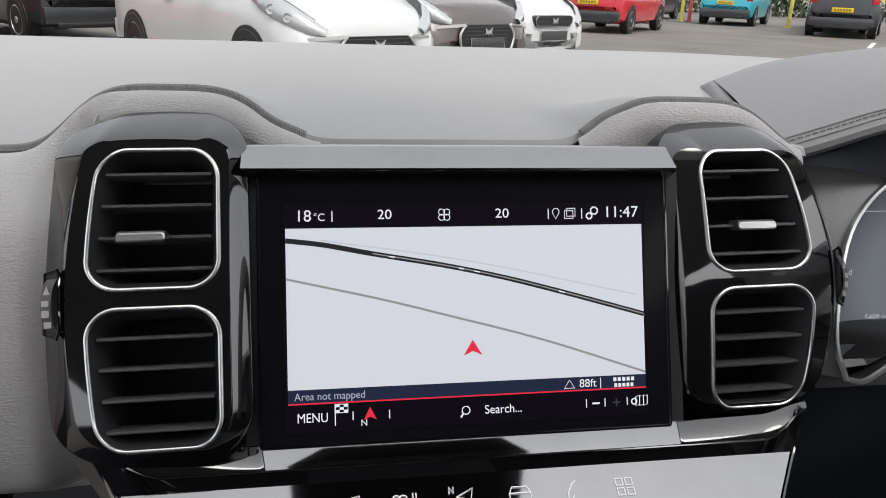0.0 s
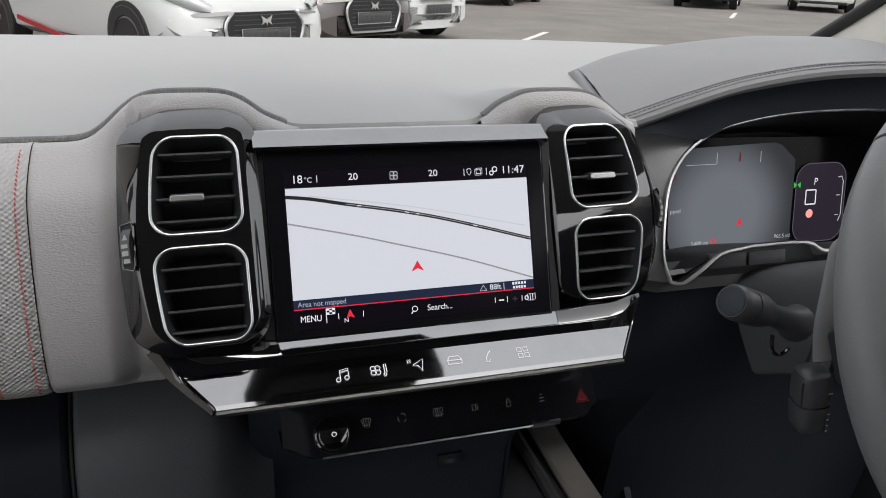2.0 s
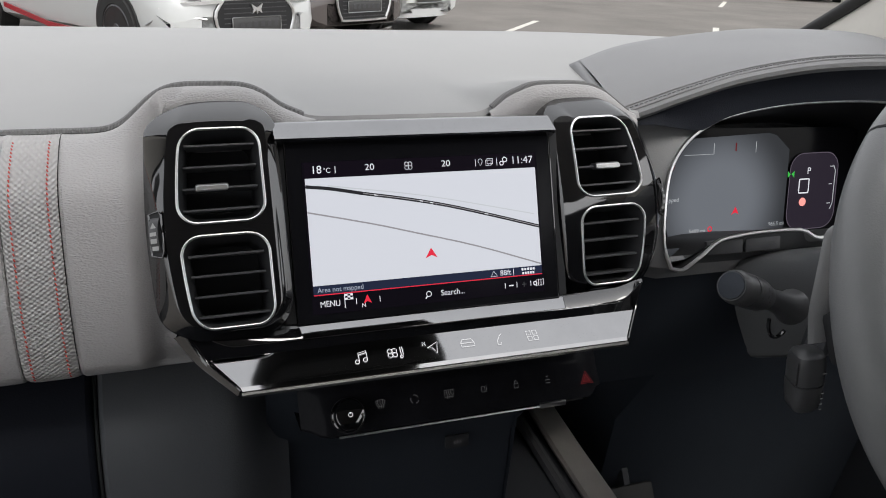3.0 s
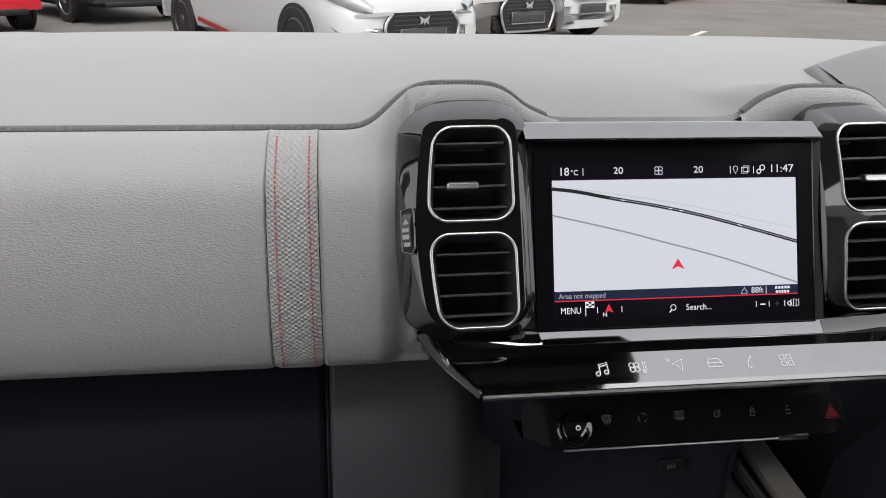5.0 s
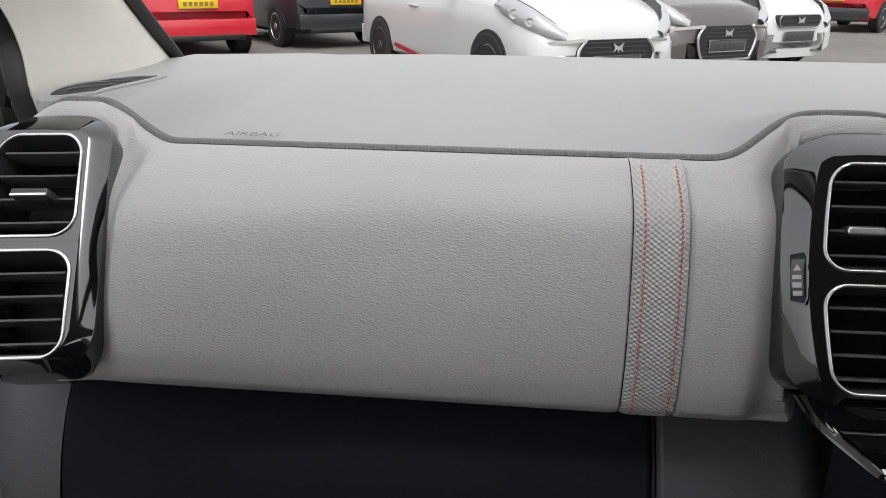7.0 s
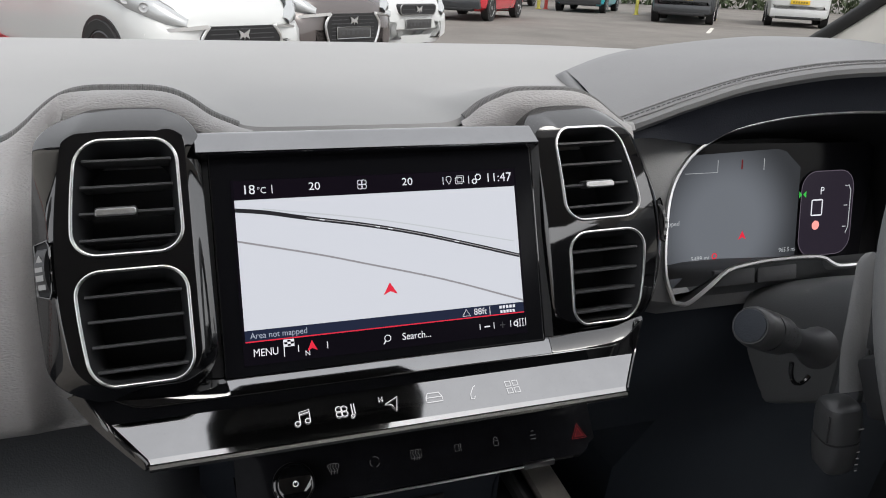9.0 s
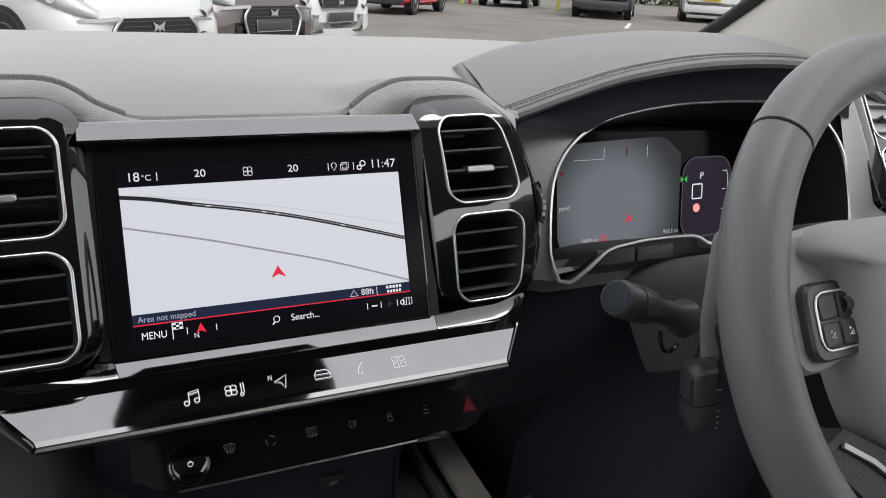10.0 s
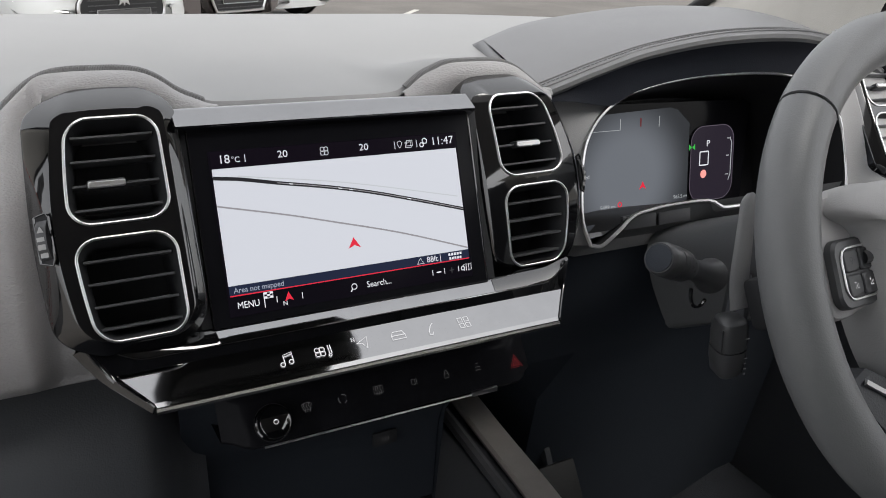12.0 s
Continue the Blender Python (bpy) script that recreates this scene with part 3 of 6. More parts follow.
    # thumb wheel at the outer edge
    wm = Matrix.Translation((side * (outer + waist_out - 0.0082), 0.0095, -0.0030)) @ Matrix.Rotation(radians(side * 36), 4, "Y")
    nrm = wm.to_3x3() @ up
    slot = [(-0.0046, 0.0135), (0.0030, 0.0150), (0.0046, 0.0125), (0.0046, -0.0110), (0.0030, -0.0145), (-0.0046, -0.0125)]
    piece("wheel_well", flat([slot], wm, 0.0022), VOID, root)
    piece("wheel_frame", sweep(at(wm, slot, 0.0025), ring(0.0007, 6), closed=True, up=nrm), GLOSS, root)
    thumb = piece("thumb_wheel", loft([[wm @ Vector((xx, 0.0118 * math.sin(a), 0.0046 * math.cos(a) + 0.0006)) for a in [radians(d) for d in range(-90, 91, 9)]] for xx in (-0.0034, 0.0034)], closed=False), SLAT, root, "ribbed thumb wheel")
    for k, (yy, hh) in enumerate(((0.0060, 0.0040), (0.0008, 0.0028), (-0.0036, 0.0034), (-0.0080, 0.0034))):
        z = 0.0046 * math.sqrt(max(0, 1 - (yy / 0.0118) ** 2)) + 0.0009
        shape = [(-0.0024, yy - hh / 2), (0.0024, yy - hh / 2), (0.0, yy + hh / 2)] if k == 0 else [(-0.0024, yy - hh / 2), (0.0024, yy - hh / 2), (0.0024, yy + hh / 2 - 0.0004), (-0.0024, yy + hh / 2 - 0.0004)]
        piece("wheel_mark", flat([shape], wm, z), WHEEL_MARK, thumb)
    return root


def pod_plane(origin, lean, yaw, roll, size):
    return facing(origin, lean, yaw) @ Matrix.Rotation(radians(roll), 4, "Z") @ Matrix.Scale(size, 4)


vent_pod("air_vent", pod_plane((-0.1443, 0.3690, 1.146), 26.0, -0.3, 0.8, 1.012), -1, "twin square vents in gloss black beside the screen, chrome frames", knob_x=-0.0055, bend=0.002, skew=0.0120, outer=0.0455, waist_out=0.0012, rim_ease=0.7, foot=-0.061)
vent_pod("air_vent", pod_plane((0.1523, 0.3786, 1.1438), 21.2, -1.0, 1.4, 1.02), 1, "twin square vents in gloss black between screen and instruments", bend=0.0068, skew=0.0205, kink=0.055, inner=0.0475, outer=0.0470, top=0.0955, roll_in=0.005, waist_out=0.0015, foot=-0.060)
vent_pod("air_vent", pod_plane((-0.6439, 0.3530, 1.149), 36.5, 9.8, 0.35, 1.094), -1, "twin square vents at the passenger door, knob pulled out", knob_out=0.008, knob_x=0.004, bend=-0.002, skew=0.0235, inner=0.0430, outer=0.0540, top=0.098, foot=-0.061, roll_in=0.011, waist_out=0.0)
vent_pod("air_vent", pod_plane((0.662, 0.430, 1.158), 36.5, -6.0, 0.0, 1.06), 1, "twin square vents beyond the steering wheel, gloss black surround", bend=-0.002, skew=0.0165, inner=0.0405, outer=0.0450, roll_in=0.012)


# ---- touch screen ----
screen = thing("touch_screen", (0, 0.40, 1.08), "black glass touch screen showing a white navigation map", "screen")
PX0, PX1, PV0, PV1 = -0.0998, 0.1004, -0.0645, 0.0618
bm = box((PX0, PV0, -0.012), (PX1, PV1, -0.0010), FACE)
part("screen_glass", bm, GLASS_BLACK, screen, "black glass panel")
cxp, cyp = (PX0 + PX1) / 2, (PV0 + PV1) / 2
nface = FACE.to_3x3() @ Vector((0, 0, 1))
part("screen_frame", sweep(at(FACE, rrect(cxp, cyp, PX1 - PX0 - 0.001, PV1 - PV0 - 0.001, 0.001, 2), -0.0006), ring(0.0007, 6), closed=True, up=nface), GLOSS, screen)
display = part("display", flat([[(-0.0885, -0.0580), (0.0885, -0.0580), (0.0885, 0.0478), (-0.0885, 0.0478)]], FACE, -0.0007), material("lit_black", (0.006, 0.005, 0.008), 0.12, spec=0.10, emit=0.5), screen, "lit navigation display")
MX, MT, MB, RL = 0.087, 0.0365, -0.0380, -0.0445
part("status_strip", flat([[(-MX, MT), (MX, MT), (MX, 0.0475), (-MX, 0.0475)]], FACE, -0.0005), UI_STRIP, display)
part("map", flat([[(-MX, MB), (MX, MB), (MX, MT), (-MX, MT)]], FACE, -0.0005), UI_MAP, display, "white navigation map")
part("info_bar", flat([[(-MX, RL), (MX, RL), (MX, MB), (-MX, MB)]], FACE, -0.0005), UI_NAVY, display)
part("red_line", stroke([(-MX, RL), (MX, RL)], 0.0007, FACE, -0.0003), UI_RED, display)


def mp(u, w):
    return (-MX + 2 * MX * u, MT - (MT - MB) * w)


road = curve([mp(0, 0.075), mp(0.1, 0.105), mp(0.23, 0.165), mp(0.42, 0.245), mp(0.6, 0.338), mp(0.8, 0.465), mp(1.0, 0.60)], 4)
part("map_road", stroke(road, 0.0024, FACE, -0.0003), UI_ROAD, display, "dark main road")
part("road_centre", stroke([(x, y + 0.0001) for x, y in road[8:]], 0.0005, FACE, -0.0002), UI_LANE, display)
for k in (9, 13, 14, 19):
    a, b = road[k], road[k + 1]
    part("road_mark", stroke([a, ((a[0] * 2 + b[0]) / 3, (a[1] * 2 + b[1]) / 3)], 0.0006, FACE, -0.0001), UI_WHITE, display)
part("map_lane", stroke(curve([mp(0, 0.313), mp(0.25, 0.452), mp(0.42, 0.56), mp(0.7, 0.745), mp(1.0, 0.985)], 4), 0.0011, FACE, -0.0003), UI_LANE, display, "grey side road")
part("map_track", stroke(curve([mp(0.09, 0.075), mp(0.5, 0.225), mp(0.98, 0.47)], 5), 0.0007, FACE, -0.0003), UI_FAINT, display)
ax, av = mp(0.500, 0.785)
bm = flat([[(ax, av + 0.0042), (ax - 0.0046, av - 0.0033), (ax, av - 0.0012)]], FACE, -0.0002)
flat([[(ax, av + 0.0042), (ax, av - 0.0012), (ax + 0.0046, av - 0.0033)]], FACE, -0.0002, bm=bm)
part("position_arrow", bm, UI_RED, display, "red position arrow")


def ui(words, x, v, size, mat=UI_WHITE, align="LEFT", sq=1.0, name="screen_writing"):
    return writing(name, words, size, FACE @ Matrix.Translation((x, v, -0.0001)), mat, display, align, squeeze=sq)


ui("18", -0.0825, 0.0420, 0.0076)
ui("°C", -0.0742, 0.0414, 0.0050)
for x in (-0.0655, 0.0390, 0.0560):
    part("divider", stroke([(x, 0.0395), (x, 0.0445)], 0.0005, FACE, -0.0002), UI_WHITE, display)
ui("20", -0.0410, 0.0424, 0.0064, align="CENTER", sq=1.1)
ui("20", 0.0158, 0.0424, 0.0064, align="CENTER", sq=1.1)
ui("11:47", 0.0672, 0.0424, 0.0078, sq=1.05)
for k in range(4):
    a = radians(45 + 90 * k)
    c = (-0.0125 + 0.0018 * math.cos(a), 0.0422 + 0.0018 * math.sin(a))
    part("fan_icon", stroke([(c[0] + 0.0015 * math.cos(b), c[1] + 0.0015 * math.sin(b)) for b in [radians(d) for d in range(0, 360, 45)]], 0.0004, FACE, -0.0002, True), UI_WHITE, display)
pin = [(0.0428 + 0.0017 * math.cos(radians(d)), 0.0430 + 0.0017 * math.sin(radians(d))) for d in range(-30, 211, 30)] + [(0.0428, 0.0396)]
part("pin_icon", stroke(pin, 0.0004, FACE, -0.0002, True), UI_WHITE, display)
for o in (0.0, 0.0011):
    part("page_icon", stroke([(0.0472 + o, 0.0397 + o), (0.0515 + o, 0.0397 + o), (0.0515 + o, 0.0435 + o), (0.0472 + o, 0.0435 + o)], 0.0005, FACE, -0.0002, True), UI_WHITE, display)
for c, rr in (((0.0598, 0.0408), 0.0013), ((0.0624, 0.0434), 0.0016)):
    part("gear_icon", stroke([(c[0] + rr * (1 + 0.2 * (k % 2)) * math.cos(2 * math.pi * k / 16), c[1] + rr * (1 + 0.2 * (k % 2)) * math.sin(2 * math.pi * k / 16)) for k in range(16)], 0.0007, FACE, -0.0002, True), UI_WHITE, display)
ui("Area not mapped", -0.0842, -0.0413, 0.0050, UI_DIM, sq=0.92)
ui("88ft", 0.0525, -0.0413, 0.0056)
part("hill_icon", stroke([(0.0450, -0.0432), (0.0476, -0.0392), (0.0502, -0.0432)], 0.0005, FACE, -0.0002, True), UI_WHITE, display)
part("divider", stroke([(0.0635, -0.0440), (0.0635, -0.0388)], 0.0004, FACE, -0.0002), UI_WHITE, display)
for v, w in ((-0.0399, 0.0115), (-0.0428, 0.0105)):
    for k in range(5):
        x = 0.0755 - w / 2 + w * (k + 0.5) / 5
        part("logo_bar", stroke([(x - w * 0.07, v), (x + w * 0.07, v)], 0.0018, FACE, -0.0002), UI_WHITE, display)
ui("MENU", -0.0832, -0.0512, 0.0062, sq=0.84)
bm = bmesh.new()
for i in range(3):
    for j in range(3):
        if (i + j) % 2 == 0:
            x, y = -0.0655 + i * 0.0019, -0.0492 + j * 0.0013
            flat([[(x, y), (x + 0.0019, y), (x + 0.0019, y + 0.0013), (x, y + 0.0013)]], FACE, -0.0002, bm=bm)
stroke([(-0.0657, -0.0550), (-0.0657, -0.0452)], 0.0005, FACE, -0.0002, bm=bm)
stroke([(-0.0655, -0.0492), (-0.0598, -0.0492), (-0.0598, -0.0453), (-0.0655, -0.0453)], 0.0004, FACE, -0.0002, True, bm=bm)
part("flag_icon", bm, UI_WHITE, display, "chequered flag icon")
for x in (-0.0575, -0.0405, 0.0560, 0.0655, 0.0770):
    part("divider", stroke([(x, -0.0530), (x, -0.0490)], 0.0005, FACE, -0.0002), UI_WHITE, display)
part("compass_icon", flat([[(-0.0495, -0.0470), (-0.0525, -0.0532), (-0.0495, -0.0518), (-0.0465, -0.0532)]], FACE, -0.0002), UI_RED, display)
ui("N", -0.0540, -0.0545, 0.0042)
part("lens_icon", stroke([(-0.0040 + 0.0019 * math.cos(radians(d)), -0.0512 + 0.0019 * math.sin(radians(d))) for d in range(0, 360, 30)], 0.0005, FACE, -0.0002, True), UI_WHITE, display)
part("lens_icon", stroke([(-0.0053, -0.0526), (-0.0066, -0.0545)], 0.0008, FACE, -0.0002), UI_WHITE, display)
ui("Search...", 0.0050, -0.0515, 0.0060, sq=0.92)
part("minus_icon", stroke([(0.0590, -0.0512), (0.0628, -0.0512)], 0.0009, FACE, -0.0002), UI_WHITE, display)
part("plus_icon", stroke([(0.0695, -0.0512), (0.0733, -0.0512)], 0.0007, FACE, -0.0002), UI_GREY, display)
part("plus_icon", stroke([(0.0714, -0.0531), (0.0714, -0.0493)], 0.0007, FACE, -0.0002), UI_GREY, display)
for k in range(3):
    part("map_icon", stroke([(0.0815 + 0.002 * k, -0.0535), (0.0835 + 0.002 * k, -0.0528), (0.0835 + 0.002 * k, -0.0483), (0.0815 + 0.002 * k, -0.0490)], 0.00045, FACE, -0.0002, True), UI_WHITE, display)
part("map_icon", stroke([(0.0806 + 0.0014 * math.cos(radians(d)), -0.0512 + 0.0014 * math.sin(radians(d))) for d in range(0, 360, 40)], 0.0007, FACE, -0.0001, True), UI_WHITE, display)

# ---- screen surround: top strip, lower ledge and touch shelf ----
surround = thing("screen_surround", (0, 0.38, 1.05), "gloss black trim round the screen with a touch key shelf", "trim panel")
prof = [(0.4060, 1.2000), (0.3985, 1.2056), (0.3976, 1.2068), (0.3978, 1.2077), (0.3990, 1.2084), (0.4055, 1.2113), (0.4115, 1.2142), (0.4135, 1.2148), (0.4165, 1.2146), (0.4360, 1.2108), (0.4540, 1.2072), (0.4545, 1.19)]
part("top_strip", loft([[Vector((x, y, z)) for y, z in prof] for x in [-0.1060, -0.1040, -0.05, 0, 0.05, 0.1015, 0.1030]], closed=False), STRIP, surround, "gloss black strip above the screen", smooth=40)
part("screen_backing", flat([[(-0.106, -0.068), (0.108, -0.068), (0.108, 0.066), (-0.106, 0.066)]], FACE, -0.0035), VOID, surround, "black frame behind the glass")


def shelf_x(side, k):
    """The shelf narrows from the vents down to its lip."""
    return (-0.1735 + 0.033 * k) if side < 0 else (0.1735 - 0.0298 * k)


SH = [((0.3605, 1.0868), 0.0), ((0.3580, 1.0860), 0.03), ((0.3488, 1.0810), 0.12), ((0.3484, 1.0803), 0.13), ((0.3472, 1.0738), 0.44), ((0.3270, 1.0628), 0.97), ((0.3245, 1.0610), 1.0)]


SH_END = [((0.3575, 1.0925), 0.0), ((0.3530, 1.0890), 0.03)] + SH[2:]
BAR0, BAR1 = 0.2138, 0.7980


def shelf_rows(a, b, first, last, n=60):
    """The trim under the screen between two shares of its length; its brow sweeps up round the foot of each vent surround and closes in a rounded nose."""
    rows = []
    for f in span(a, b, n):
        brow = max(smooth(0.085, -0.01, f), 0.6 * smooth(0.925, 1.01, f))
        nose = smooth(0.93, 1.008, f) ** 2
        end = max(smooth(BAR0, 0.0, f), 0.35 * smooth(BAR1, 1.0, f))
        pts = [(y * (1 - end) + ye * end, z * (1 - end) + ze * end, k) for ((y, z), k), ((ye, ze), _) in zip(SH, SH_END)]
        row = []
        for i in range(first, last):
            y, z, k = pts[i]
            if i in (2, 3):
                y, z = y + (pts[1][0] - y) * 0.75 * nose, z + (pts[1][1] - z) * 0.75 * nose
            up_ = brow * (0.0060 if i < 2 else 0.0105 if i < 4 else 0)
            back = brow * (0.006 if i < 4 else 0)
            row.append(Vector((shelf_x(-1, k) * (1 - f) + shelf_x(1, k) * f, y + back, z + up_)))
        rows.append(row)
    return rows


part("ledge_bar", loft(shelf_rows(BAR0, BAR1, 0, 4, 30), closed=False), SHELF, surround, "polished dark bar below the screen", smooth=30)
for a, b in ((-0.005, BAR0 - 0.0012), (BAR1 + 0.0012, 1.005)):
    part("ledge_end", loft(shelf_rows(a, b, 0, 4, 40), closed=False), GLOSS, surround, "gloss black ledge under the vents", smooth=50)
# Bright bead added along the ledge in place of its edge highlight.
part("ledge_glint", sweep([r[0] + Vector((0, -0.0002, -0.0002)) for r in shelf_rows(-0.003, 1.003, 2, 3, 90)], ring(0.0006, 6), up=Vector((0, 0, 1))), STRIP, surround, "thin bright bead imitating the highlight along the ledge edge")
part("ledge_step", loft(shelf_rows(-0.005, 1.005, 3, 5), closed=False), GLOSS, surround, "gloss black step below the ledge", smooth=30)
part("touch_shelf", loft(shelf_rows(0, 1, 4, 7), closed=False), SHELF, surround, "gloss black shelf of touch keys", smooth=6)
lip = [Vector((-0.1410 + 0.2850 * f, 0.3240, 1.0590)) for f in span(0, 1, 12)]
part("shelf_lip", sweep(lip, [(-0.0015, -0.0014), (0.0012, -0.0017), (0.0017, 0.0003), (0.0004, 0.0017), (-0.0016, 0.0012)]), LIP_METAL, surround, "polished chrome lip")
for side in (-1, 1):
    first = curve([tuple(p) for p in (shelf_rows(-0.005, 0, 3, 7, 2)[0] if side < 0 else shelf_rows(1, 1.005, 3, 7, 2)[1])], 4)
    first = [Vector(p) for p in first]
    strip = []
    for i, p in enumerate(first):
        k = i / (len(first) - 1)
        out = Vector((side * ((0.0085 if side < 0 else 0.0035) * (1 - k) + 0.0008), 0.004 * (1 - k), -0.0035))
        strip.append([p + Vector((0, 0.0003, 0.0002)), p + out * 0.25 + Vector((side * 0.0003, -0.0006, 0.0012)), p + out * 0.65 + Vector((0, 0, 0.0004)), p + out, p + out + Vector((-side * 0.001, 0.008, -0.004)), p + out + Vector((-side * 0.006, 0.045, -0.012))])
    part("shelf_apron", loft(strip, closed=False), GLOSS, surround, "gloss black end of the shelf", smooth=60)
part("shelf_underside", loft([[Vector((-0.139, y, z)), Vector((0.143, y, z))] for y, z in ((0.3245, 1.0575), (0.36, 1.050), (0.41, 1.045))], closed=False), PLASTIC, surround)

sa = math.atan2(0.0104, 0.0193)
SHF = Matrix.Translation((0, 0.3366, 1.0684)) @ Matrix.Rotation(sa, 4, "X")
SHF = SHF @ Matrix.Translation((0, 0, 0.0004))
W = 0.0005


def icon(strokes, cx, cy, s, m, mat, name, parent, width=W):
    bm = bmesh.new()
    for pts, closed in strokes:
        stroke([(cx + s * x, cy + s * y) for x, y in pts], width, m, 0.0, closed, bm=bm)
    return part(name, bm, mat, parent)


def circle(cx, cy, r, n=12):
    return [(cx + r * math.cos(2 * math.pi * k / n), cy + r * math.sin(2 * math.pi * k / n)) for k in range(n)]


icon([(circle(-0.6, -0.7, 0.28), True), (circle(0.5, -0.5, 0.28), True), ([(-0.32, -0.7), (-0.32, 0.6), (0.78, 0.85), (0.78, -0.5)], False), ([(-0.32, 0.3), (0.78, 0.55)], False)], -0.060, 0, 0.0052, SHF, ICON, "music_icon", surround)
icon([(circle(-0.75 + 0.45 * math.cos(a), 0.45 * math.sin(a), 0.36, 8), True) for a in [radians(d) for d in (45, 135, 225, 315)]] + [([(0.45, 0.8), (0.45, -0.6)], False), (circle(0.45, -0.75, 0.2, 8), True), ([(0.75, 0.8), (0.75, -0.5)], False)], -0.034, 0, 0.0050, SHF, ICON, "climate_icon", surround)
icon([([(-0.7, 0.1), (0.9, 0.9), (0.5, -0.9), (0.05, -0.05)], True), ([(-1.3, 0.5), (-1.3, 1.1), (-0.9, 0.5), (-0.9, 1.1)], False)], -0.0085, 0, 0.0050, SHF, ICON, "navigation_icon", surround)
icon([([(-1, -0.5), (-1, 0.1), (-0.7, 0.7), (0.7, 0.7), (1, 0.1), (1, -0.5)], True), ([(-1, 0.1), (1, 0.1)], False)], 0.018, 0, 0.0050, SHF, ICON, "car_icon", surround)
icon([([(0.5, 0.9), (0.1, 0.6), (-0.4, -0.2), (-0.5, -0.8), (-0.1, -0.9), (0.1, -0.5)], False)], 0.043, 0, 0.0050, SHF, ICON, "phone_icon", surround)
icon([([(x - 0.35, y - 0.35), (x + 0.35, y - 0.35), (x + 0.35, y + 0.35), (x - 0.35, y + 0.35)], True) for x in (-0.5, 0.5) for y in (-0.5, 0.5)], 0.069, 0, 0.0048, SHF, ICON, "apps_icon", surround)

# ---- climate key bar ----
bar = thing("climate_key_bar", (0.03, 0.40, 0.975), "gloss black bar of climate keys with a round volume knob", "control panel")
prof = [(0.43, 1.014), (0.405, 1.0115), (0.392, 1.0075), (0.388, 1.004), (0.3735, 0.9845), (0.3705, 0.981), (0.372, 0.978), (0.41, 0.970)]
rows = []
for x in span(-0.096, 0.166, 40):
    pinch = smooth(0.020, 0.0, x + 0.096) + smooth(0.020, 0.0, 0.166 - x)
    rows.append([Vector((x, y + 0.016 * pinch, z)) for y, z in prof])
part("key_panel", loft(rows, closed=False), BARGLOSS, bar)
part("bar_lip", sweep([Vector((x, 0.3700, 0.9790)) for x in span(-0.069, 0.124, 8)], ring(0.0009, 6)), CHROME, bar, "thin silver lip")
part("slider_end", box((0.100, 0.3685, 0.9775), (0.124, 0.3712, 0.982), None, 0.0006), DIM_CHROME, bar)
ka = math.atan2(0.0195, 0.0145)
KEY = Matrix.Translation((0, 0.3808, 0.9944)) @ Matrix.Rotation(ka, 4, "X") @ Matrix.Translation((0, 0, 0.0006))
dm = KEY @ Matrix.Translation((-0.061, -0.003, 0))
knob = part("volume_knob", lathe([(0.0135, -0.006), (0.0135, 0.003), (0.0128, 0.0042), (0.0118, 0.0046), (0.0116, 0.0130), (0.0110, 0.0142), (0.0102, 0.0146), (0.0, 0.0147)], dm, 36), GLOSS, bar, "gloss black volume knob")
part("knob_ring", sweep(at(dm, ring(0.0133, 32), 0.0030), ring(0.0003, 5), closed=True, up=dm.to_3x3() @ Vector((0, 0, 1))), BUTTON, knob)
icon([(circle(0, 0, 1, 14), True), ([(0, 0.3), (0, 1.2)], False)], 0, 0, 0.0016, dm @ Matrix.Translation((0, 0, 0.0150)), ICON, "power_icon", knob, 0.0004)
steam = [([(x, -0.8), (x + 0.15, -0.2), (x - 0.1, 0.2), (x, 0.7)], False) for x in (-0.45, 0, 0.45)]
icon([([(-0.9, 0.6), (-0.4, 0.8), (0.4, 0.8), (0.9, 0.6), (0.6, -0.4), (-0.6, -0.4)], True)] + steam, -0.034, 0.002, 0.0042, KEY, ICON_DIM, "demist_icon", bar, 0.0004)
icon([(circle(0, 0, 0.8, 14)[1:5], False), (circle(0, 0, 0.8, 14)[6:10], False), (circle(0, 0, 0.8, 14)[11:14], False)], -0.006, 0.002, 0.0042, KEY, ICON_DIM, "recirculate_icon", bar, 0.0005)
icon([([(-0.9, -0.5), (0.9, -0.5), (0.9, 0.8), (-0.9, 0.8)], True)] + steam, 0.023, 0.002, 0.0042, KEY, ICON_DIM, "rear_demist_icon", bar, 0.0004)
icon([([(-0.5, -0.6), (-0.5, 0.6), (0.3, 0.6), (0.3, -0.6)], True), ([(0.7, 0.8), (0.7, -0.7)], False)], 0.053, 0.002, 0.0036, KEY, ICON_DIM, "traction_icon", bar, 0.0004)
icon([([(-0.5, -0.8), (0.5, -0.8), (0.5, 0.1), (-0.5, 0.1)], True), ([(-0.35, 0.1), (-0.35, 0.6), (0, 0.9), (0.35, 0.6), (0.35, 0.1)], False)], 0.082, 0.002, 0.0036, KEY, ICON_DIM, "lock_icon", bar, 0.0004)
icon([([(-0.6, 0), (0.6, 0)], False), ([(-0.6, -0.7), (0.6, -0.7)], False), ([(-0.3, 0.8), (0.3, 0.8)], False)], 0.111, 0.002, 0.0036, KEY, ICON_DIM, "stop_start_icon", bar, 0.0005)
icon([([(-0.95, -0.75), (0.95, -0.75), (0, 0.95)], True), ([(-0.5, -0.48), (0.5, -0.48), (0, 0.42)], True)], 0.147, -0.0010, 0.0062, KEY, HAZARD, "hazard_icon", bar, 0.0007)

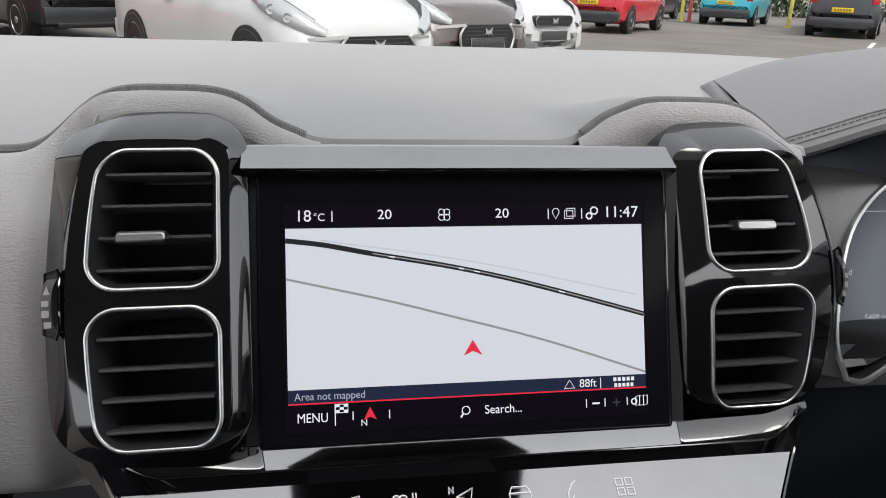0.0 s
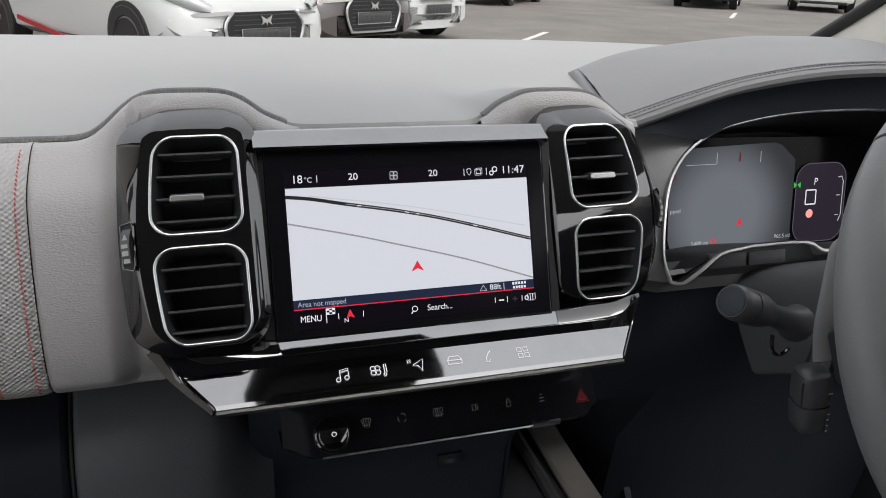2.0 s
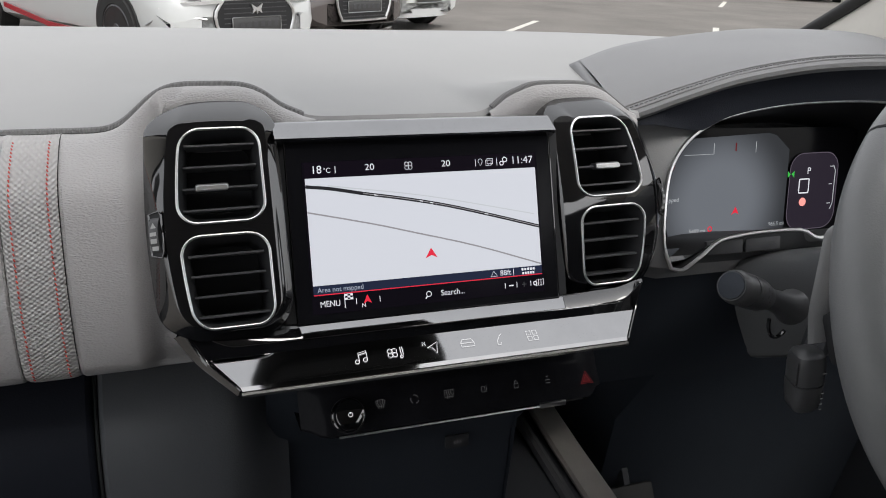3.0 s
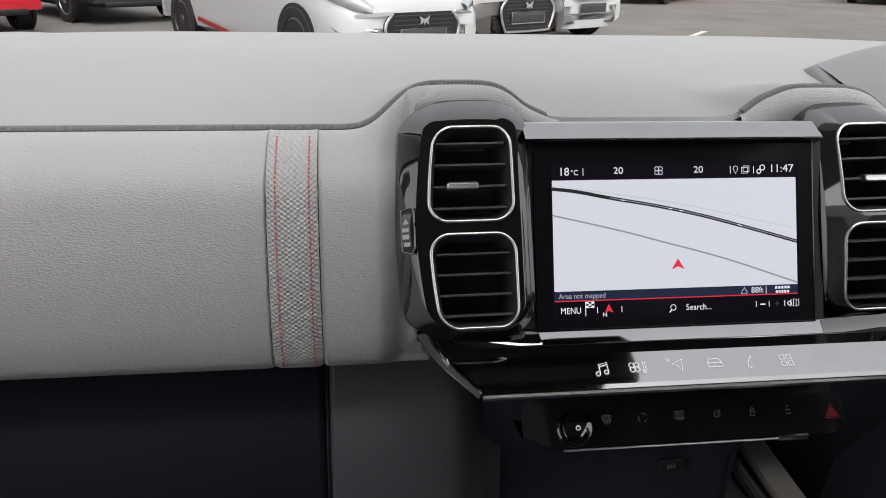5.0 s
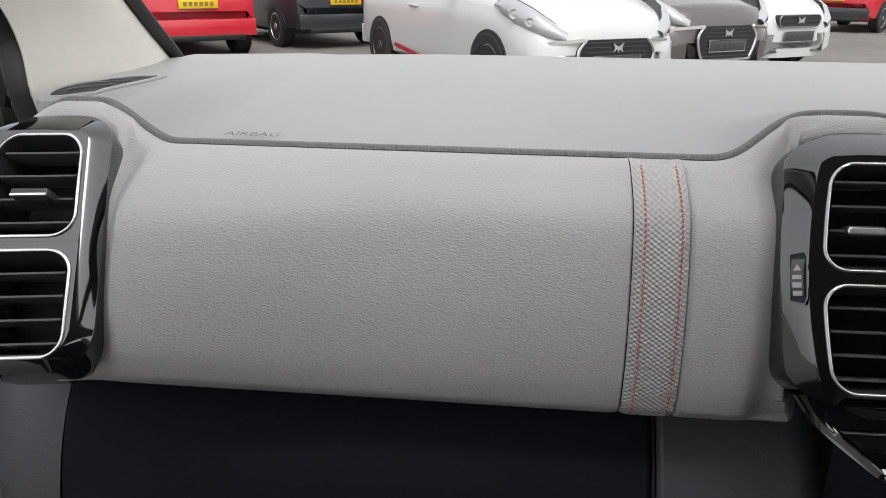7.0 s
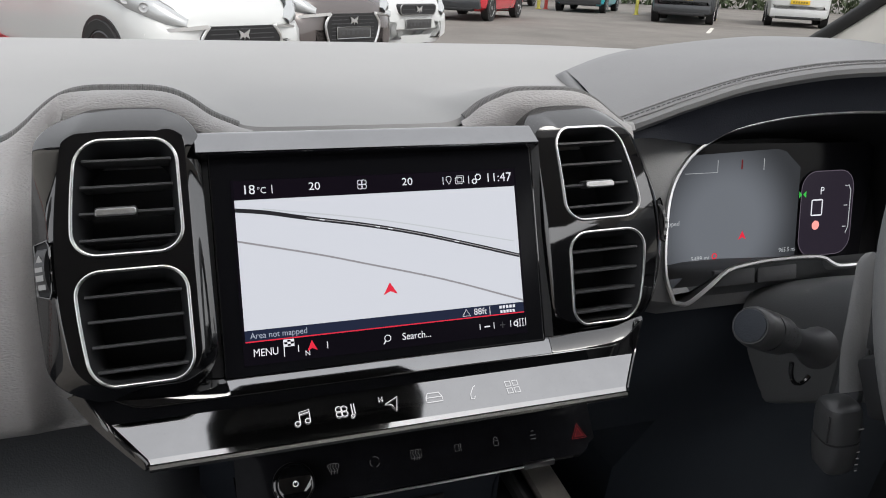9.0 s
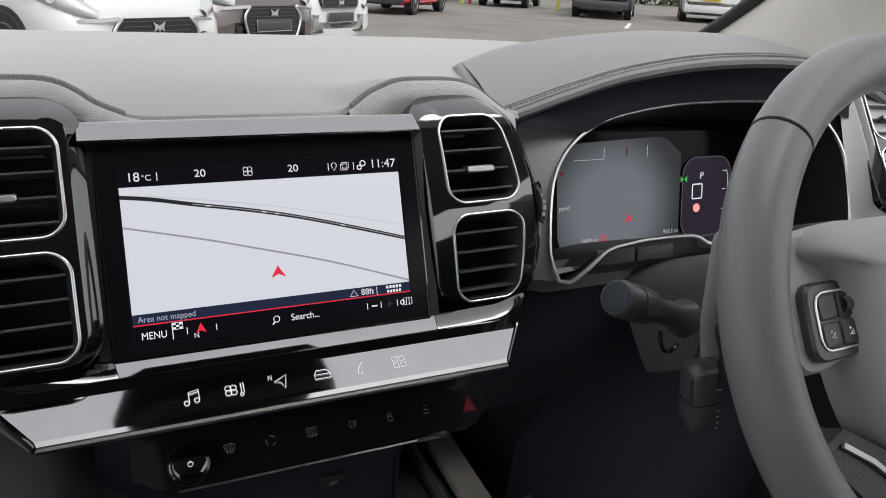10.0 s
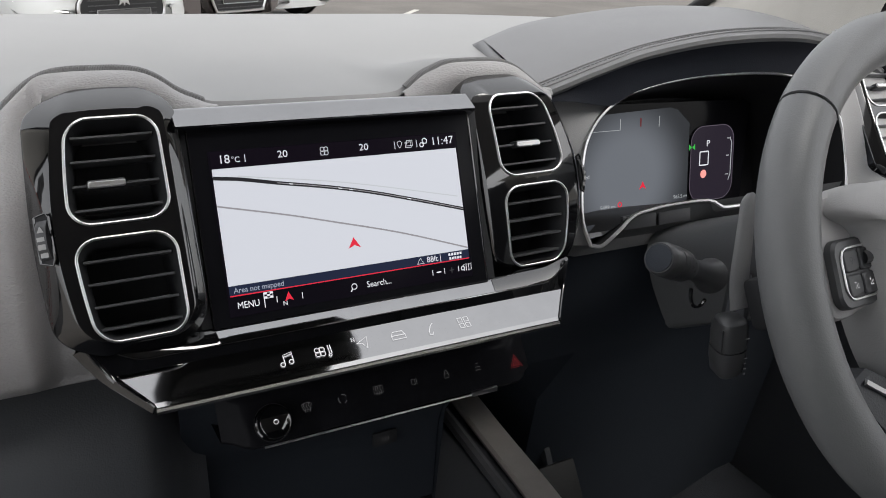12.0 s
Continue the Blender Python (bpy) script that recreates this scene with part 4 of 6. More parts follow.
part("hazard_fill", flat([[(0.147 + 0.0062 * x, -0.0010 + 0.0062 * y) for x, y in ((-0.75, -0.62), (0.75, -0.62), (0, 0.72))]], KEY, -0.0002), material("dim_red_glow", (0.16, 0.025, 0.03), 0.4, emit=0.15), bar)

# ---- lower dash ----
lower = thing("lower_dash", (0, 0.5, 0.6), "black plastic lower dash and centre stack", "dashboard")
GB = [(0.46, 1.046), (0.446, 1.038), (0.430, 1.020), (0.412, 0.998), (0.398, 0.972), (0.390, 0.935), (0.388, 0.88), (0.41, 0.80), (0.45, 0.72)]


def gb_line(x, sink):
    e = smooth(-0.40, -0.66, x)
    return [Vector((x, y + sink - 0.020 * e, z - sink * 0.3 + 0.016 * e * smooth(0.95, 1.02, z))) for y, z in curve(GB, 4)]


glove = thing("glovebox", (-0.457, 0.42, 0.72), "charcoal plastic glovebox lid under the padded fascia", "glovebox")
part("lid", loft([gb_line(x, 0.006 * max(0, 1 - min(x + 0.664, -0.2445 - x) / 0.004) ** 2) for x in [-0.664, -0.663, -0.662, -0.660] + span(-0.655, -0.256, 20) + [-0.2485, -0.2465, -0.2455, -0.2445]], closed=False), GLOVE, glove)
part("lid_seam", sweep([p + Vector((0, -0.001, 0)) for p in gb_line(-0.2425, 0.007)], ring(0.0012, 5), up=Vector((1, 0, 0))), VOID, glove, "dark gap beside the lid")
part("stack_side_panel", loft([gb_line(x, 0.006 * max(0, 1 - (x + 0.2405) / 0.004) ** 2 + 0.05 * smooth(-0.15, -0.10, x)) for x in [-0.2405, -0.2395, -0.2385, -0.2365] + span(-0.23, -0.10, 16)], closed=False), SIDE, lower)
# Black sheets added behind the dash so its open gaps look deeply shaded.
part("dash_dark_backing", loft([[Vector((-0.70, y, z)), Vector((x, y, z))] for x, y, z in ((0.155, 0.468, 1.04), (0.155, 0.468, 0.96), (0.110, 0.475, 0.91), (0.110, 0.475, 0.55))], closed=False), VOID, lower)
part("footwell_dark_backing", loft([[Vector((-0.80, 0.90, z)), Vector((0.80, 0.90, z))] for z in (1.10, 0.45)], closed=False), VOID, lower)
part("stack_flank", loft([[Vector((0.167 - 0.047 * smooth(0.975, 0.91, z), max(y, 0.434 + 0.026 * smooth(0.96, 0.87, z)), z)) for z in (1.045, 0.975, 0.96, 0.94, 0.925, 0.91, 0.79)] for y in (0.425, 0.55, 0.90)], closed=False), KNEE, lower)
rows = []
for k in span(0, 1, 14):
    a = radians(90 * k)
    rows.append([Vector((-0.6615 - (0.094 - 0.035 * smooth(0.965, 0.915, z)) * math.sin(a), y - 0.018 + 0.080 * (1 - math.cos(a)), z)) for y, z in curve([(0.458, 1.062), (0.444, 1.054), (0.428, 1.036), (0.410, 1.010), (0.396, 0.978), (0.388, 0.945), (0.392, 0.928), (0.41, 0.918), (0.44, 0.912)], 4)])
part("end_cap", loft(rows, closed=False), PLASTIC, lower, "rounded charcoal end cap")
part("dash_side", loft([[Vector((-0.700, y, 1.20)), Vector((-0.715, y, 0.80))] for y in (0.44, 0.50, 0.97)], closed=False), PLASTIC, lower)
prof = [(0.41, 1.046), (0.432, 1.03), (0.432, 0.972), (0.436, 0.945), (0.455, 0.90), (0.458, 0.87), (0.462, 0.80)]
part("stack_face", loft([[Vector((x - 0.047 * smooth(0.0, 0.165, x) * smooth(0.975, 0.91, z), y, z)) for y, z in curve(prof, 3)] for x in span(-0.118, 0.165, 8)], closed=False), KNEE, lower)
um = facing((0.060, 0.4535, 0.893), 4)
usb = part("usb_socket", box((-0.012, -0.007, 0.0), (0.012, 0.007, 0.003), um, 0.001), VOID, lower)
icon([([(-0.7, -0.5), (-0.7, 0.5)], False), ([(0, -0.5), (0, 0.5)], False), ([(0.7, -0.5), (0.7, 0.5)], False)], 0, 0, 0.004, um @ Matrix.Translation((0, 0, 0.0036)), ICON_DIM, "usb_mark", usb, 0.0006)
part("knee_panel", loft([[Vector((x, y + 0.03 * smooth(0.6, 0.8, x), z)) for y, z in ((0.47, 1.066), (0.455, 1.045), (0.46, 0.98), (0.50, 0.90), (0.62 if x < 0.30 else 0.56, 0.86 if x < 0.30 else 0.80), (0.75 if x < 0.30 else 0.60, 0.80 if x < 0.30 else 0.5))] for x in [0.172, 0.180] + span(0.262, 0.80, 12)], closed=False), KNEE, lower, "black knee panel")
console = thing("centre_console", (0.20, 0.35, 0.55), "black centre console with a silver edge strip", "console")
part("console_body", box((-0.10, -0.78, 0.45), (0.240, 0.88, 0.794), None, 0.012), PLASTIC, console)
bm = sweep([Vector(p) for p in curve([(0.224, 0.70, 0.845), (0.226, 0.62, 0.812), (0.224, 0.53, 0.803), (0.220, 0.42, 0.800), (0.210, 0.30, 0.799), (0.205, 0.15, 0.798)], 5)], [(-0.0155, -0.006), (0.0155, -0.006), (0.017, 0.0), (0.014, 0.0035), (-0.014, 0.0035), (-0.017, 0.0)])
part("console_strip", bm, CONSOLE_SILVER, console, "satin silver edge strip")
part("console_rail", sweep([Vector(p) for p in curve([(0.188, 0.66, 0.815), (0.191, 0.53, 0.800), (0.188, 0.42, 0.797), (0.182, 0.30, 0.796), (0.178, 0.15, 0.795)], 4)], ring(0.007, 8)), SLAT, console)
floor = part("floor", box((-0.85, -1.6, 0.40), (0.85, 1.1, 0.45)), CARPET)
tagged(floor, "black carpeted car floor", "floor", kind="structure")
pedal = thing("brake_pedal", (0.36, 0.55, 0.60), "black rubber pedal in the dark footwell", "pedal")
part("pedal_pad", box((-0.035, -0.03, -0.006), (0.035, 0.03, 0.006), facing((0.345, 0.545, 0.665), 35), 0.003), RUBBER, pedal)
part("pedal_arm", sweep([Vector((0.345, 0.552, 0.665)), Vector((0.345, 0.60, 0.74)), Vector((0.345, 0.62, 0.85))], ring(0.008, 6)), PLASTIC, pedal)

# ---- instrument binnacle ----
bin_ = thing("instrument_cowl", (0.45, 0.55, 1.10), "black leatherette instrument cowl with a stitched edge", "dashboard cowl")
front = curve([(0.205, 0.470, 1.1990), (0.235, 0.466, 1.2095), (0.270, 0.464, 1.2210), (0.329, 0.462, 1.2365), (0.421, 0.460, 1.2480), (0.534, 0.462, 1.2470), (0.62, 0.466, 1.228), (0.70, 0.472, 1.200)], 6)
rear = curve([(0.2605, 0.662, 1.2190), (0.302, 0.665, 1.2325), (0.352, 0.665, 1.2420), (0.443, 0.668, 1.2515), (0.518, 0.668, 1.2555), (0.649, 0.668, 1.2525), (0.72, 0.665, 1.239), (0.80, 0.660, 1.21)], 6)
rows = []
for a, b in zip(front, rear):
    a, b = Vector(a), Vector(b)
    row = [a + Vector((0, 0.004, -0.010)), a + Vector((0, 0.0005, -0.006)), a + Vector((0, 0.0005, -0.002)), a + Vector((0, 0.004, 0.0005))]
    for k in span(0.06, 1, 12):
        p = a.lerp(b, k)
        row.append(p + Vector((0, 0, 0.0035 * math.sin(math.pi * k))))
    row.append(b + Vector((0.01, 0.05, -0.014)))
    row.append(b + Vector((0.01, 0.10, -0.045)))
    rows.append(row)
part("cowl_skin", loft(rows, closed=False), COWL, bin_)
edge = [Vector(front[0]).lerp(Vector(rear[0]), k) for k in (0, 0.33, 0.66, 1)] + [Vector(rear[0]) + Vector((0.01, 0.05, -0.014)), Vector(rear[0]) + Vector((0.01, 0.10, -0.045))]
part("cowl_side", loft([[p + Vector((0.001, 0, 0.0003)), p + Vector((-0.0030, 0, -0.0012)), p + Vector((-0.0055, 0, -0.0050)), p + Vector((-0.0060, 0, -0.0120)), p + Vector((-0.0040, 0, -0.03))] for p in edge], closed=False), COWL, bin_, smooth=80)
bm = bmesh.new()
seamline = []
for a, b in zip(front, rear):
    a, b = Vector(a), Vector(b)
    seamline.append(a.lerp(b, 0.050) + Vector((0, 0, 0.0018)))
dense = []
for p, q in zip(seamline, seamline[1:]):
    k = max(1, int((q - p).length / 0.0005))
    dense += [p.lerp(q, i / k) for i in range(k)]
for i in range(0, len(dense) - 6, 9):
    sweep([dense[i], dense[i + 6]], ring(0.0005, 5), up=Vector((0, 1, 0)), bm=bm)
tagged(part("stitching", bm, BLACK_THREAD, bin_), "row of dark stitching", kind="stuff")
part("piping", sweep([p + Vector((0, -0.0055, -0.0006)) for p in seamline], ring(0.0010, 6), up=Vector((0, 1, 0.2))), COWL, bin_)
part("piping", sweep([Vector(a).lerp(Vector(b), 0.085) + Vector((0, 0, 0.0016)) for a, b in zip(front, rear)], ring(0.0008, 6), up=Vector((0, 1, 0.2))), COWL, bin_)

CLP = facing((0.42, 0.42, 1.067), 22)
brow = curve([(0.215, 1.165), (0.259, 1.168), (0.2735, 1.1785), (0.293, 1.189), (0.320, 1.198), (0.372, 1.2055), (0.430, 1.2085), (0.500, 1.2075), (0.552, 1.200), (0.585, 1.186), (0.62, 1.170)], 5)
rows = []
for a in front:
    x = a[0]
    if 0.212 < x < 0.625:
        z = float(np.interp(x, [p[0] for p in brow], [p[1] for p in brow]))
        z = max(z, a[2] - 0.012 - 0.030 * smooth(0.21, 0.30, x))
        low_y = 0.42 + (z - 1.067) * math.tan(radians(22)) - 0.007
        p, q = Vector((x, a[1] + 0.003, a[2] - 0.008)), Vector((x, max(low_y, a[1] - 0.001), z))
        rows.append([p, p.lerp(q, 0.3) + Vector((0, 0.003, 0)), p.lerp(q, 0.65) + Vector((0, 0.003, 0)), q])
# Near-black sheet; the shade beneath the cowl is put into its colour.
part("cowl_underside_shade", loft(rows, closed=False), GLOVE, bin_, "underside of the cowl, near-black in place of shade")


def on_frame(x, z):
    return (x - 0.42, (z - 1.067) / math.cos(radians(22)))


outline = [on_frame(*p) for p in ((0.246, 1.069), (0.240, 1.090), (0.2435, 1.120), (0.2495, 1.145), (0.259, 1.162), (0.2735, 1.176), (0.293, 1.187), (0.320, 1.196), (0.372, 1.2035), (0.430, 1.2065), (0.500, 1.2055), (0.552, 1.198), (0.585, 1.182), (0.603, 1.155), (0.606, 1.120), (0.602, 1.085), (0.593, 1.069),
           (0.575, 1.069), (0.548, 1.084), (0.525, 1.084), (0.47, 1.0835), (0.424, 1.0835), (0.411, 1.0850), (0.394, 1.0925), (0.345, 1.0935), (0.322, 1.0920), (0.300, 1.0890), (0.283, 1.0795), (0.266, 1.0705), (0.256, 1.0670))]
closed = [tuple(p) for p in curve(outline + [outline[0]], 3)[:-1]]
cluster = thing("instrument_cluster", (0.42, 0.50, 1.03), "digital instrument cluster in a chrome-edged black housing", "instrument cluster")
nrm = CLP.to_3x3() @ Vector((0, 0, 1))
part("cluster_frame", sweep(at(CLP, closed, 0.001), ring(0.0019, 6), closed=True, up=nrm), CHROME, cluster, "polished chrome edge")
cx0, cy0 = 0.005, 0.070


def shrink(pts, k):
    return [(cx0 + (x - cx0) * k, cy0 + (y - cy0) * k) for x, y in pts]


part("housing", loft([at(CLP, closed, 0.0), at(CLP, shrink(closed, 0.992), -0.006), at(CLP, shrink(closed, 0.985), -0.05), at(CLP, shrink(closed, 0.98), -0.125)], cap=(False, True)), HOUSING, cluster, "black housing")
DSP = facing((0, 0.540, 1.09), 10)


def dz(x, z):
    return (x, (z - 1.09) / math.cos(radians(10)))


disp = part("cluster_display", flat([[dz(*p) for p in ((0.300, 1.020), (0.560, 1.020), (0.572, 1.160), (0.300, 1.165))]], DSP, 0.0), GLASS_BLACK, cluster, "dim instrument display")
part("map_view", flat([[dz(*p) for p in ((0.327, 1.032), (0.318, 1.060), (0.316, 1.140), (0.322, 1.150), (0.345, 1.154), (0.444, 1.157), (0.455, 1.154), (0.474, 1.138), (0.474, 1.050), (0.462, 1.042), (0.42, 1.036))]], DSP, 0.0012), CL_MAP, disp, "dim grey map view")
part("side_view", flat([[dz(x, z) for x, z in rrect(0.5110, 1.0900, 0.068, 0.086, 0.018, 6)]], DSP, 0.0016), CL_SIDE, disp)
part("side_rim", stroke([dz(x, z) for x, z in rrect(0.5110, 1.0900, 0.068, 0.086, 0.018, 6)], 0.0009, DSP, 0.002, True), material("dim_violet_rim", (0.10, 0.085, 0.11), 0.3, emit=0.6), disp)
DT = DSP @ Matrix.Translation((0, 0, 0.0026))
part("gear_square", stroke([dz(x, z) for x, z in rrect(0.4975, 1.0965, 0.0135, 0.0155, 0.001, 2)], 0.0014, DT, 0, True), UI_WHITE, disp)
writing("gear_letter", "P", 0.0105, DT @ Matrix.Translation((*dz(0.5030, 1.1130), 0)), UI_WHITE, disp, "CENTER")
part("warning_dot", flat([[dz(x, z) for x, z in circle(0.4975, 1.0785, 0.0048, 16)]], DT), CL_PINK, disp)
part("lamp_icon", flat([[dz(0.4775, 1.1105), dz(0.4735, 1.1140), dz(0.4735, 1.1070)]], DT), CL_GREEN, disp)
part("lamp_icon", flat([[dz(0.4785, 1.1105), dz(0.4825, 1.1070), dz(0.4825, 1.1140)]], DT), CL_GREEN, disp)
part("gauge_line", stroke([dz(0.538, 1.118), dz(0.541, 1.112), dz(0.541, 1.075), dz(0.538, 1.068)], 0.0012, DT), CL_TEXT, disp)
for z in (1.117, 1.097, 1.075):
    part("gauge_tick", stroke([dz(0.533, z), dz(0.538, z)], 0.001, DT), CL_TEXT, disp)
part("cluster_arrow", flat([[dz(0.4055, 1.0790), dz(0.4005, 1.0700), dz(0.4055, 1.0725), dz(0.4105, 1.0700)]], DT), UI_RED, disp)
part("compass_tick", stroke([dz(0.4005, 1.1480), dz(0.4005, 1.1390)], 0.0018, DT), HAZARD, disp)
for x in (0.372, 0.427):
    part("scale_bar", stroke([dz(x, 1.1485), dz(x, 1.1370)], 0.0007, DT), CL_TEXT, disp)
part("scale_bar", stroke([dz(0.335, 1.1370), dz(0.372, 1.1370)], 0.0005, DT), CL_TEXT, disp)
writing("odometer", "5489 mi", 0.0066, DT @ Matrix.Translation((*dz(0.346, 1.0548), 0)), CL_TEXT, disp)
writing("trip_meter", "965.5 mi", 0.0062, DT @ Matrix.Translation((*dz(0.4520, 1.0560), 0)), CL_TEXT, disp)
part("lock_light", stroke([dz(x, z) for x, z in circle(0.3734, 1.0562, 0.0026, 10)], 0.0013, DT, 0, True), UI_RED, disp)
part("red_spark", flat([[dz(x, z) for x, z in circle(0.3215, 1.1250, 0.0022, 6)]], DT), HAZARD, disp)
writing("map_writing", "pped", 0.0064, DT @ Matrix.Translation((*dz(0.3185, 1.0905), 0)), CL_TEXT, disp)
# sloping sill under the display with two keys
part("under_sill", loft([[Vector((x, 0.4315, 1.0905 - 0.020 * smooth(0.31, 0.26, x))), Vector((x, 0.436, 1.074)), Vector((x, 0.450, 1.055)), Vector((x, 0.47, 1.04))] for x in span(0.250, 0.60, 20)], closed=False), COLUMN, cluster)
km = facing((0.0, 0.4335, 1.0800), 14)
for (a, b), words in (((0.290, 0.332), ""), ((0.334, 0.376), "ODO/CHECK")):
    key = part("sill_key", box((a + 0.0006, -0.0068, -0.002), (b - 0.0006, 0.0068, 0.0025), km, 0.0008), BUTTON, cluster)
    if words:
        writing("key_writing", words, 0.0048, km @ Matrix.Translation(((a + b) / 2, 0, 0.0030)), ICON_DIM, key, "CENTER")

# dark panel between the vents and the cluster, and round the cluster
binside = thing("cluster_surround", (0.42, 0.47, 1.0), "charcoal plastic panel round the instruments", "trim panel")
world_outline = at(CLP, closed, -0.0015)
rows = []
pc = Vector((0.423, 0.445, 1.135))
big = []
for p in world_outline:
    d = Vector((p.x - pc.x, 0, p.z - pc.z))
    big.append(d)
for k in (0, 0.25, 0.6, 1.0):
    row = []
    for p, d in zip(world_outline, big):
        tx = pc.x + max(min(d.x * 1.35, 0.235), -0.245)
        tz = 1.135 + max(min(d.z * 1.45, 0.092), -0.078)
        if p.z < 1.10 and 0.250 < p.x < 0.590:
            tx, tz = p.x, 1.046
        q = Vector((tx, 0.452 + (tz - 1.067) * 0.16 + 0.02 * smooth(0.62, 0.66, tx) + 0.016 * smooth(0.24, 0.19, tx), tz))
        row.append(p.lerp(q, k) + Vector((0, 0.006 * math.sin(math.pi * k), 0)))
    rows.append(row)
part("surround_skin", loft(rows), CHARCOAL, binside)
part("surround_fill", loft([[Vector((0.186, 0.455, 1.205)), Vector((0.186, 0.44, 1.04))], [Vector((0.25, 0.53, 1.20)), Vector((0.25, 0.50, 1.04))]], closed=False), CHARCOAL, binside)
rows = []
for x in span(0.604, 0.80, 24):
    u = smooth(0.604, 0.632, x)
    rows.append([Vector((x, (0.42 + (z - 1.067) * 0.404 - 0.002) * (1 - u) + (0.442 + (z - 1.158) * 0.74 - 0.010 * math.sin(math.pi * u)) * u, z)) for z in span(1.04, 1.245, 14)])
part("right_fascia", loft(rows, closed=False), HUBMAT, binside, "grey plastic panel beside the door vents")

# ---- steering wheel ----
WH = facing((0.410, 0.207, 1.111), 28.5, 2.7)
wheel = thing("steering_wheel", (0.414, 0.30, 1.08), "black leather steering wheel with a control pad on its spoke", "steering wheel")
wn_ = WH.to_3x3() @ Vector((0, 0, 1))
RIM = 0.1770


def rim_arc(a0, a1, r, grow=0.0, n=90):
    """The rim is a little thicker through the grips on either side."""
    loops = []
    for a in span(a0, a1, n):
        c, sn = math.cos(radians(a)), math.sin(radians(a))
        t = 0.0195 + grow + 0.0010 * smooth(0.55, 1.0, abs(c))
        loops.append([WH @ Vector(((r + t * math.cos(q)) * c, (r + t * math.cos(q)) * sn, 0.94 * t * math.sin(q))) for q in [2 * math.pi * k / 20 for k in range(20)]])
    return loft(loops, cap=(True, True))


for a0, a1, g in ((-225.4, 45.4, 0.0), (46.2, 133.8, 0.0003)):
    part("rim", rim_arc(a0, a1, RIM, g), LEATHER, wheel, "black leather rim")
for a in (45.8, 134.2):
    part("rim_seam", rim_arc(a - 0.6, a + 0.6, RIM, -0.0013, 3), VOID, wheel)


def pillow(pts, n0, rise, k=(1.0, 0.975, 0.93, 0.82, 0.6, 0.3), h=(0.0, 0.38, 0.66, 0.88, 0.97, 1.0), skirt=0.03):
    cxx, cyy = sum(p[0] for p in pts) / len(pts), sum(p[1] for p in pts) / len(pts)
    loops = [at(WH, pts, n0 - skirt)]
    for a, b in zip(k, h):
        loops.append(at(WH, [(cxx + (x - cxx) * a, cyy + (y - cyy) * a) for x, y in pts], n0 + rise * b))
    return loft(loops, cap=(False, True))


half = [(0.0, 0.0715), (-0.050, 0.0720), (-0.098, 0.0725), (-0.120, 0.0690), (-0.131, 0.0600), (-0.127, 0.0530), (-0.113, 0.0455), (-0.104, 0.030), (-0.100, 0.006), (-0.098, -0.030), (-0.085, -0.066), (-0.050, -0.088), (0.0, -0.094)]
hub = [tuple(p) for p in curve(half + [(-x, y) for x, y in reversed(half[:-1])], 4)[:-1]]
part("airbag_cover", pillow(hub, 0.004, 0.022), HUBMAT, wheel, "dark grey grained airbag cover")
